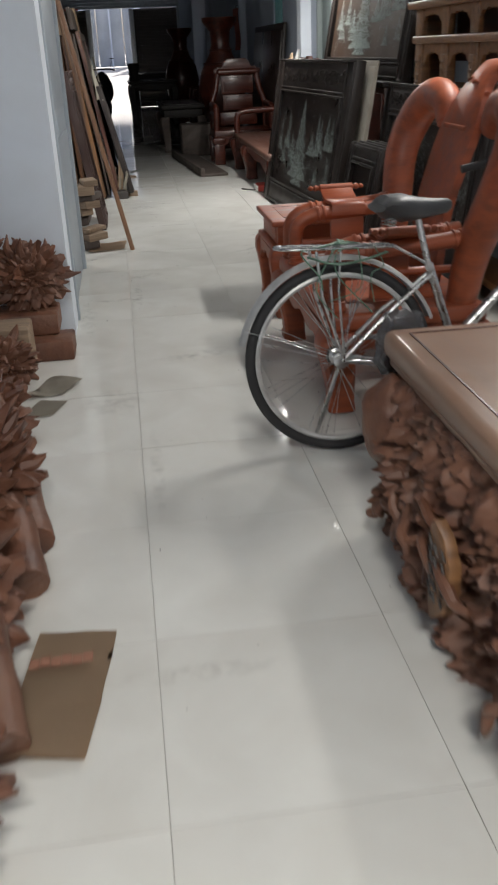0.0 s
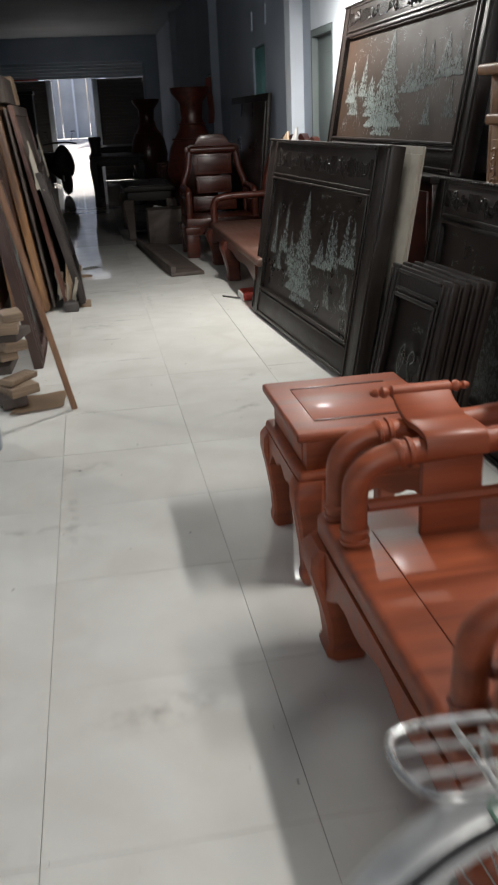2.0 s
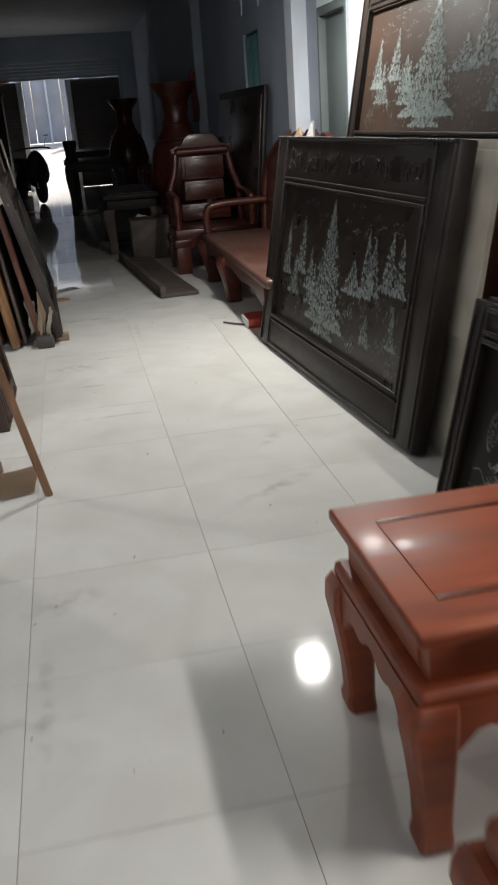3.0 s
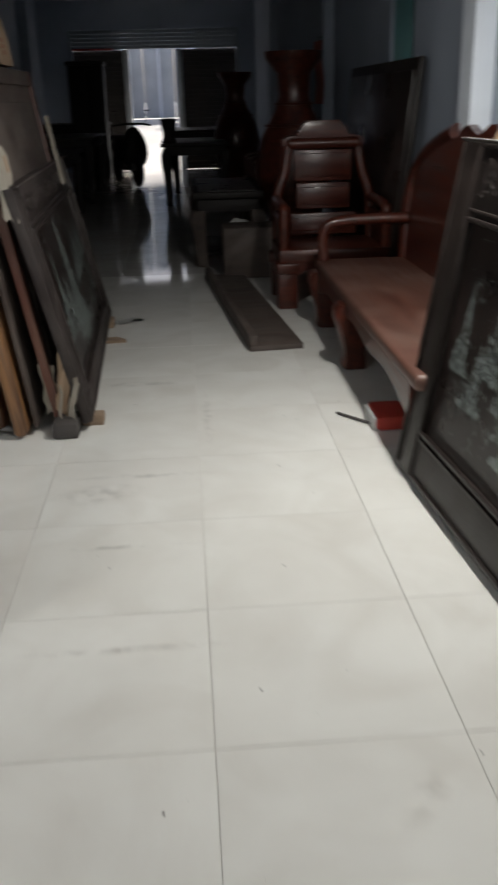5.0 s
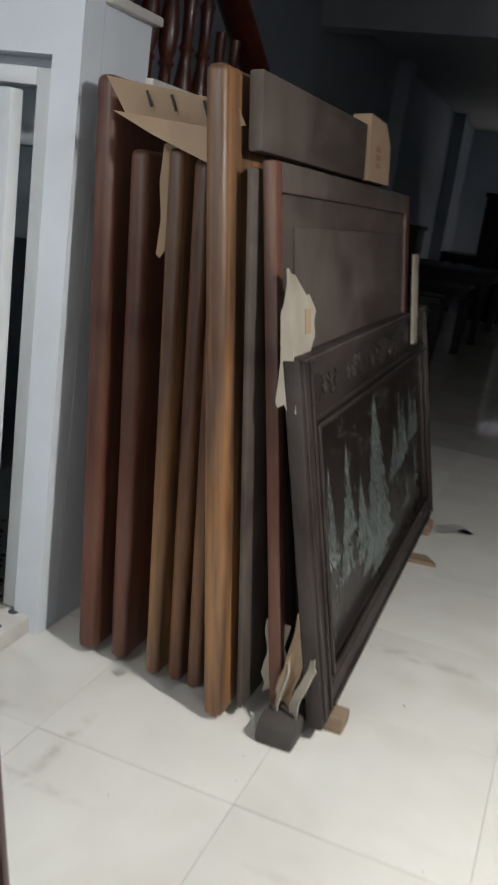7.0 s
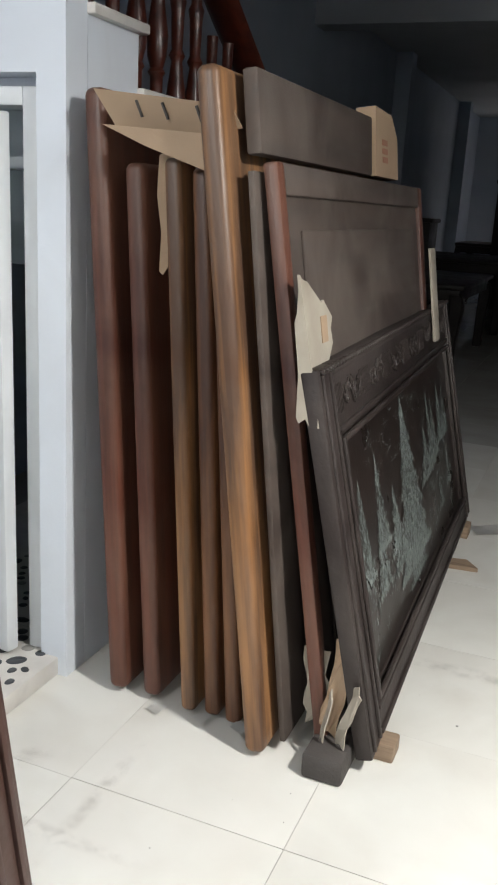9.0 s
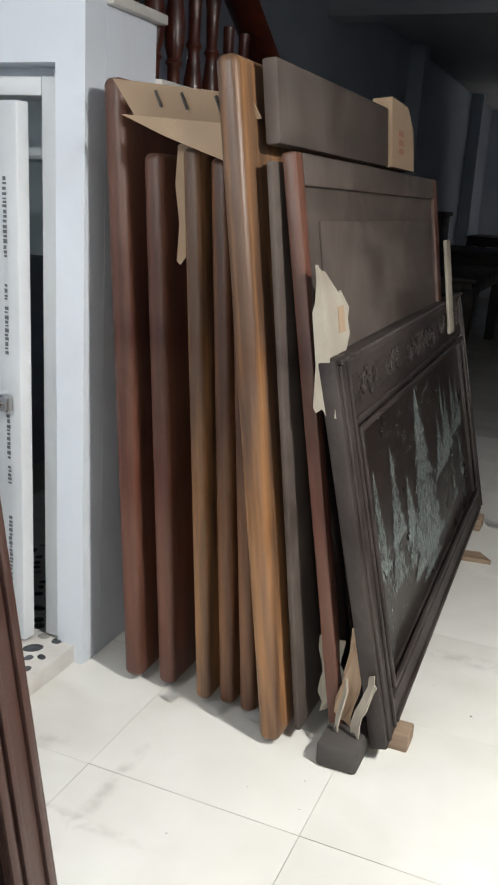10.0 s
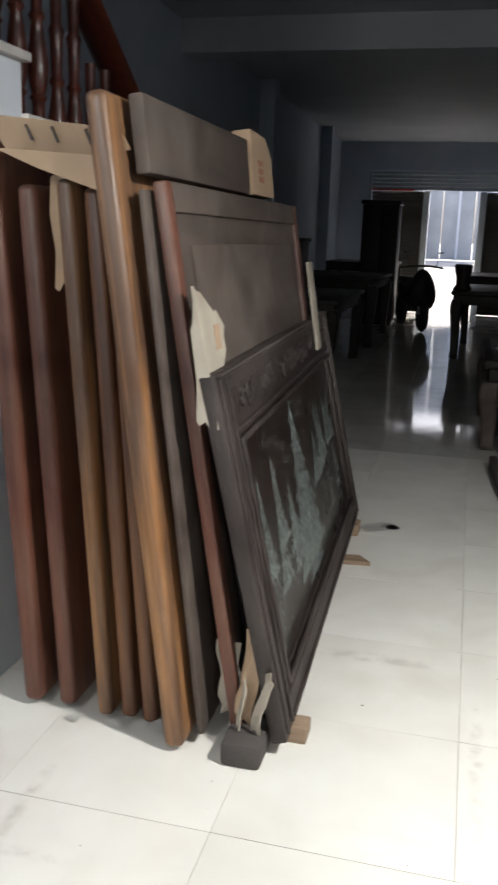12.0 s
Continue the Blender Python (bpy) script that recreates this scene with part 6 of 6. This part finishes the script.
extrude_outline(bm, [(0, 0), (0.33, -0.02), (0.33, -0.12), (0.12, -0.05)], 0.004, lambda u, v, w: Vector((-0.65 + u, 8.56 + w, 1.665 + v)))
tagged(new("cardboard_flap", finish(bm, "cardboard_flap", CARD, False)), "torn brown cardboard flap over the table tops", "cardboard").matrix_world = LOBBY
bm = bmesh.new()
extrude_outline(bm, [(0, 0), (0.03, 0.015), (0.045, -0.02), (0.04, -0.1), (0.048, -0.2), (0.07, -0.25), (0.05, -0.265), (0.02, -0.31), (0.008, -0.3), (0.012, -0.2), (-0.004, -0.1)], 0.004, lambda u, v, w: Vector((-0.545 + 0.8 * u, 8.66 + w + 0.3 * u, 1.60 + v)))
tagged(new("cardboard_flap", finish(bm, "cardboard_flap", CARD, False)), "torn cardboard hanging between two table tops", "cardboard").matrix_world = LOBBY
ct = thing("corner_carton", lean(-0.125, -0.345, 8.75, 1.80, 0.02) @ pose(1.08, -0.02, 1.60), "brown cardboard corner cap on the headboard", "cardboard")
bm = bmesh.new()
extrude_outline(bm, [(0, 0), (0.34, 0.0), (0.34, 0.15), (0.26, 0.225), (0.02, 0.235)], 0.07, lambda u, v, w: Vector((u, w - 0.006, v)))
part("cap", bm, CARD, ct)
bm = bmesh.new()
for k in range(3):
    box(bm, 0.1, 0.17, -0.009, -0.0065, 0.05 + k * 0.03, 0.07 + k * 0.03)
part("printed_mark", bm, FADED, ct, "red printed mark")
pc = thing("corner_carton", lean(0.011, -0.249, 8.765, 1.60, 0.03), "pale torn cardboard corner cap on the framed panel", "cardboard")
bm = bmesh.new()
extrude_outline(bm, [(0, 0.93), (-0.004, 1.314), (0.02, 1.30), (0.05, 1.295), (0.15, 1.235), (0.17, 1.24), (0.235, 1.19), (0.215, 1.16), (0.225, 1.12), (0.16, 1.06), (0.11, 1.0), (0.05, 0.98)], 0.006, lambda u, v, w: Vector((u, -0.012 - w, v)))
part("cap", bm, CARD_PALE, pc)
bm = bmesh.new()
extrude_outline(bm, [(-0.04, 0.93), (-0.022, 1.314), (-0.006, 1.22), (0.002, 1.2), (0.004, 1.07), (0.02, 0.96), (0.014, 0.945), (-0.004, 0.955), (-0.014, 0.935)], 0.005, lambda u, v, w: Vector((-0.008 - w, u, v)))
part("folded_flap", bm, CARD_PALE, pc)
bm = bmesh.new()
box(bm, 0.13, 0.18, -0.0205, -0.0185, 1.13, 1.2)
part("printed_mark", bm, CARD, pc)
pc2 = thing("corner_carton", lean(0.011, -0.249, 10.42, 1.60, 0.03), "pale cardboard edge cap on the framed panel", "cardboard")
bm = bmesh.new()
box(bm, 0.0, 0.1, -0.02, -0.008, 0.95, 1.34, 0.003)
part("cap", bm, CARD_PALE, pc2)
for i, (x, y, w, h, a) in enumerate(((-0.03, 8.62, 0.06, 0.3, -4), (0.0, 8.60, 0.05, 0.36, 6), (0.05, 8.585, 0.03, 0.25, 12), (0.03, 8.575, 0.022, 0.2, -3))):
    bm = bmesh.new()
    rs = random.Random(40 + i)
    ol = [(w * rs.uniform(-0.12, 0.1), 0.06 + (h - 0.06) * q / 7) for q in range(8)] + [(w * 0.4, h + 0.015), (w * 0.6, h - 0.01)] + [(w * rs.uniform(0.85, 1.15), 0.06 + (h - 0.075) * q / 7) for q in range(7, -1, -1)] + [(w * 0.5, 0.075)]
    extrude_outline(bm, ol[::-1], 0.004, lambda u, v, ww: Vector((u, ww + 0.01 * math.sin(v * 24 + i), v + 0.02)))
    o = new("card_scrap", finish(bm, "card_scrap", CARD if i == 1 else CARD_PALE, False))
    o.matrix_world = LOBBY @ pose(x, y, 0.0, 0, a, 20 - 25 * i)
    tagged(o, "torn pale cardboard packed between picture and panel", "cardboard", "card scraps")
bm = bmesh.new()
box(bm, -0.005, 0.105, 8.50, 8.68, 0, 0.075, 0.012)
tagged(new("wood_block", finish(bm, "wood_block", DARKBLOCK)), "dark worn wooden block under the picture's corner", "block").matrix_world = LOBBY
bm = bmesh.new()
box(bm, 0.105, 0.20, 8.66, 8.74, 0, 0.05, 0.006)
tagged(new("wood_block", finish(bm, "wood_block", RAWWOOD)), "pale raw wooden block under the picture", "block").matrix_world = LOBBY
bm = bmesh.new()
box(bm, 0.02, 0.12, 10.45, 10.55, 0, 0.06, 0.006)
tagged(new("wood_block", finish(bm, "wood_block", RAWWOOD)), "raw wooden block under the picture's far corner", "block").matrix_world = LOBBY
for i, x in enumerate((-0.5, -0.36, -0.24)):
    crumpled_sheet("paper_scrap", [(x, 8.585), (x + 0.045, 8.565), (x + 0.05, 8.62), (x + 0.01, 8.62)], 0.003, 0.03, PAPER, "crumpled white paper under the table tops", "paper", 20 + i, "paper scraps", 0.003, 8).matrix_world = LOBBY
bag2 = thing("plastic_bag", ENTRY @ pose(0.885, 2.16, 0.0), "black plastic bag hanging on the table's corner", "bag")
bm = bmesh.new()
bmesh.ops.create_icosphere(bm, subdivisions=4, radius=1)
for v in bm.verts:
    k = 1 + 0.3 * noise.noise(v.co * 2.5 + Vector((7, 0, 0))) + 0.1 * noise.noise(v.co * 7)
    v.co = Vector((0.085 * v.co.x * k, 0.085 + 0.03 * v.co.y * k, 0.53 + 0.11 * v.co.z * k))
part("body", bm, FILM, bag2)

# ---- lamps ----
# the third housing is an unseen addition that goes with the entrance fill
for m, sx, sy, nm, lab in ((pose(1.59, 7.96, 2.42), 0.26, 0.26, "pendant_lamp", "square white lamp hanging from the ceiling"), (pose(-0.93, 6.56, 2.53), 0.06, 0.06, "pendant_lamp", "small bulb holder hanging on a cord in the lobby"),
                           (pose(0.25, -2.0, 3.22), 0.12, 0.95, "ceiling_lamp", "unseen long white lamp added near the entrance as fill")):
    lt = thing(nm, m, lab, "lamp", "ceiling lamps")
    bm = bmesh.new()
    box(bm, -sx / 2, sx / 2, -sy / 2, sy / 2, 0, 0.04, 0.01)
    part("housing", bm, ALU, lt)
    bm = bmesh.new()
    tube(bm, [(0, 0, 0.04), (0, 0, HEAD - m.translation.z)], 0.004, 6)
    part("cord", bm, DARKBLOCK, lt)
wl = thing("wall_lamp", pose(2.09, 3.53, 2.38), "white tube lamp fixed to the wall", "lamp")
bm = bmesh.new()
box(bm, -0.03, 0.158, -0.48, 0.48, 0.0, 0.05, 0.01)
part("housing", bm, ALU, wl)

# ---- floor litter ----
rr = random.Random(31)
bm = bmesh.new()
for i in range(150):
    x, y = rr.uniform(-0.3, 1.4), rr.uniform(0.6, 10.5)
    r = rr.choice((0.0012, 0.0015, 0.002, 0.002, 0.004))
    vs = [bm.verts.new((x + r * rr.uniform(0.6, 1.6) * math.cos(a), y + r * rr.uniform(0.4, 1.1) * math.sin(a), 0.0006)) for a in (0, 1.2, 2.4, 3.7, 5.0)]
    tip = bm.verts.new((x, y, 0.0006 + r * 0.6))
    for k in range(5):
        bm.faces.new((vs[k], vs[(k + 1) % 5], tip))
lit = new("litter", finish(bm, "litter", DARKBLOCK, False))
tagged(lit, "specks of dirt and crumbs strewn on the tiles", "litter", "", "stuff")

# ---- dirt smears along the joints ----
def smear_material():
    m = bpy.data.materials.new("dirt_smear")
    m.use_nodes = True
    n, ln = m.node_tree.nodes, m.node_tree.links
    bs = n["Principled BSDF"]
    bs.inputs["Base Color"].default_value = (0.3, 0.255, 0.2, 1)
    bs.inputs["Roughness"].default_value = 0.3
    tc, no, gr = n.new("ShaderNodeTexCoord"), n.new("ShaderNodeTexNoise"), n.new("ShaderNodeTexGradient")
    gr.gradient_type = "SPHERICAL"
    no.inputs["Scale"].default_value, no.inputs["Detail"].default_value = 17.0, 6
    ln.new(tc.outputs["Object"], gr.inputs[0])
    ge = n.new("ShaderNodeNewGeometry")
    ln.new(ge.outputs["Position"], no.inputs[0])
    mr = n.new("ShaderNodeMapRange")
    mr.inputs[1].default_value, mr.inputs[2].default_value = 0.42, 0.75
    ln.new(no.outputs[0], mr.inputs[0])
    mu = n.new("ShaderNodeMath")
    mu.operation = "MULTIPLY"
    ln.new(mr.outputs[0], mu.inputs[0])
    ln.new(gr.outputs[0], mu.inputs[1])
    mu2 = n.new("ShaderNodeMath")
    mu2.operation = "MULTIPLY"
    mu2.inputs[1].default_value = 0.36
    ln.new(mu.outputs[0], mu2.inputs[0])
    ln.new(mu2.outputs[0], bs.inputs["Alpha"])
    return m


bm = bmesh.new()
bmesh.ops.create_grid(bm, x_segments=2, y_segments=2, size=1)
smear = finish(bm, "dirt_smear", smear_material(), False)
for i, (x, y, a, b2, t) in enumerate(((0.2, 8.06, 0.2, 0.1, 10), (0.36, 8.22, 0.34, 0.03, 0), (0.36, 7.02, 0.32, 0.025, 0), (0.3, 7.62, 0.3, 0.02, 0), (-0.1, 4.62, 0.3, 0.04, 0), (0.05, 4.7, 0.03, 0.35, 0),
                                    (0.1, 5.2, 0.16, 0.08, 20), (0.95, 5.85, 0.25, 0.05, 30), (1.05, 6.4, 0.12, 0.05, 50), (-0.55, 8.2, 0.3, 0.03, 0), (-0.5, 8.35, 0.03, 0.3, 0), (-0.75, 8.42, 0.08, 0.05, 40),
                                    (0.05, 2.2, 0.03, 0.4, 0), (0.3, 3.45, 0.25, 0.1, 15), (-0.1, 2.9, 0.2, 0.15, 60), (0.62, 2.4, 0.03, 0.3, 0), (0.1, 1.05, 0.25, 0.04, 0), (-0.25, 4.2, 0.06, 0.5, 0), (0.65, 8.9, 0.03, 0.4, 0), (0.3, 9.45, 0.3, 0.05, 0))):
    o = new("dirt_smear", smear)
    o.matrix_world = pose(x, y, 0.0012 + 0.00015 * i, 0, 0, t) @ Matrix.Diagonal((a, b2, 1, 1))
    tagged(o, "brownish dirt smear on the floor tiles", "stain", "dirt smears", "stuff")

# ---- floor tiles ----
def tile_mesh(name, g=0.0006, c=0.0004, d=0.007):
    s = 0.3 - g
    b = bmesh.new()
    lo = [b.verts.new((x * s, y * s, -d)) for x, y in ((-1, -1), (1, -1), (1, 1), (-1, 1))]
    mid = [b.verts.new((x * s, y * s, -c)) for x, y in ((-1, -1), (1, -1), (1, 1), (-1, 1))]
    up = [b.verts.new((x * (s - c), y * (s - c), 0)) for x, y in ((-1, -1), (1, -1), (1, 1), (-1, 1))]
    b.faces.new(up)
    for a, e in ((lo, mid), (mid, up)):
        for k in range(4):
            b.faces.new((a[k], a[(k + 1) % 4], e[(k + 1) % 4], e[k])).material_index = 1
    return b


tile = finish(tile_mesh("tile"), "tile", [TILE, GROUT], False)
rr = random.Random(77)
rest = bmesh.new()
for row in range(-9, 48):
    for col in range(-7, 4):
        x, y = 0.3 + 0.6 * col, 0.9 + 0.6 * row
        if y > END - 0.25 or x > RIGHT + 0.2:
            continue
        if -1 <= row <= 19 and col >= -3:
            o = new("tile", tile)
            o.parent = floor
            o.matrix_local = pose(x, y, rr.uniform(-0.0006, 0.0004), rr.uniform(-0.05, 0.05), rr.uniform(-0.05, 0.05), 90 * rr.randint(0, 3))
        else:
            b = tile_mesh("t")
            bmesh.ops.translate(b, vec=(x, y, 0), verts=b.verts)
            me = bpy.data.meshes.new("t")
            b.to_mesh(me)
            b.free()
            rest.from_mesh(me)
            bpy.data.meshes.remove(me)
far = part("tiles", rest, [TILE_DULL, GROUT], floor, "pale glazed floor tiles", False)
tagged(far, kind="stuff")
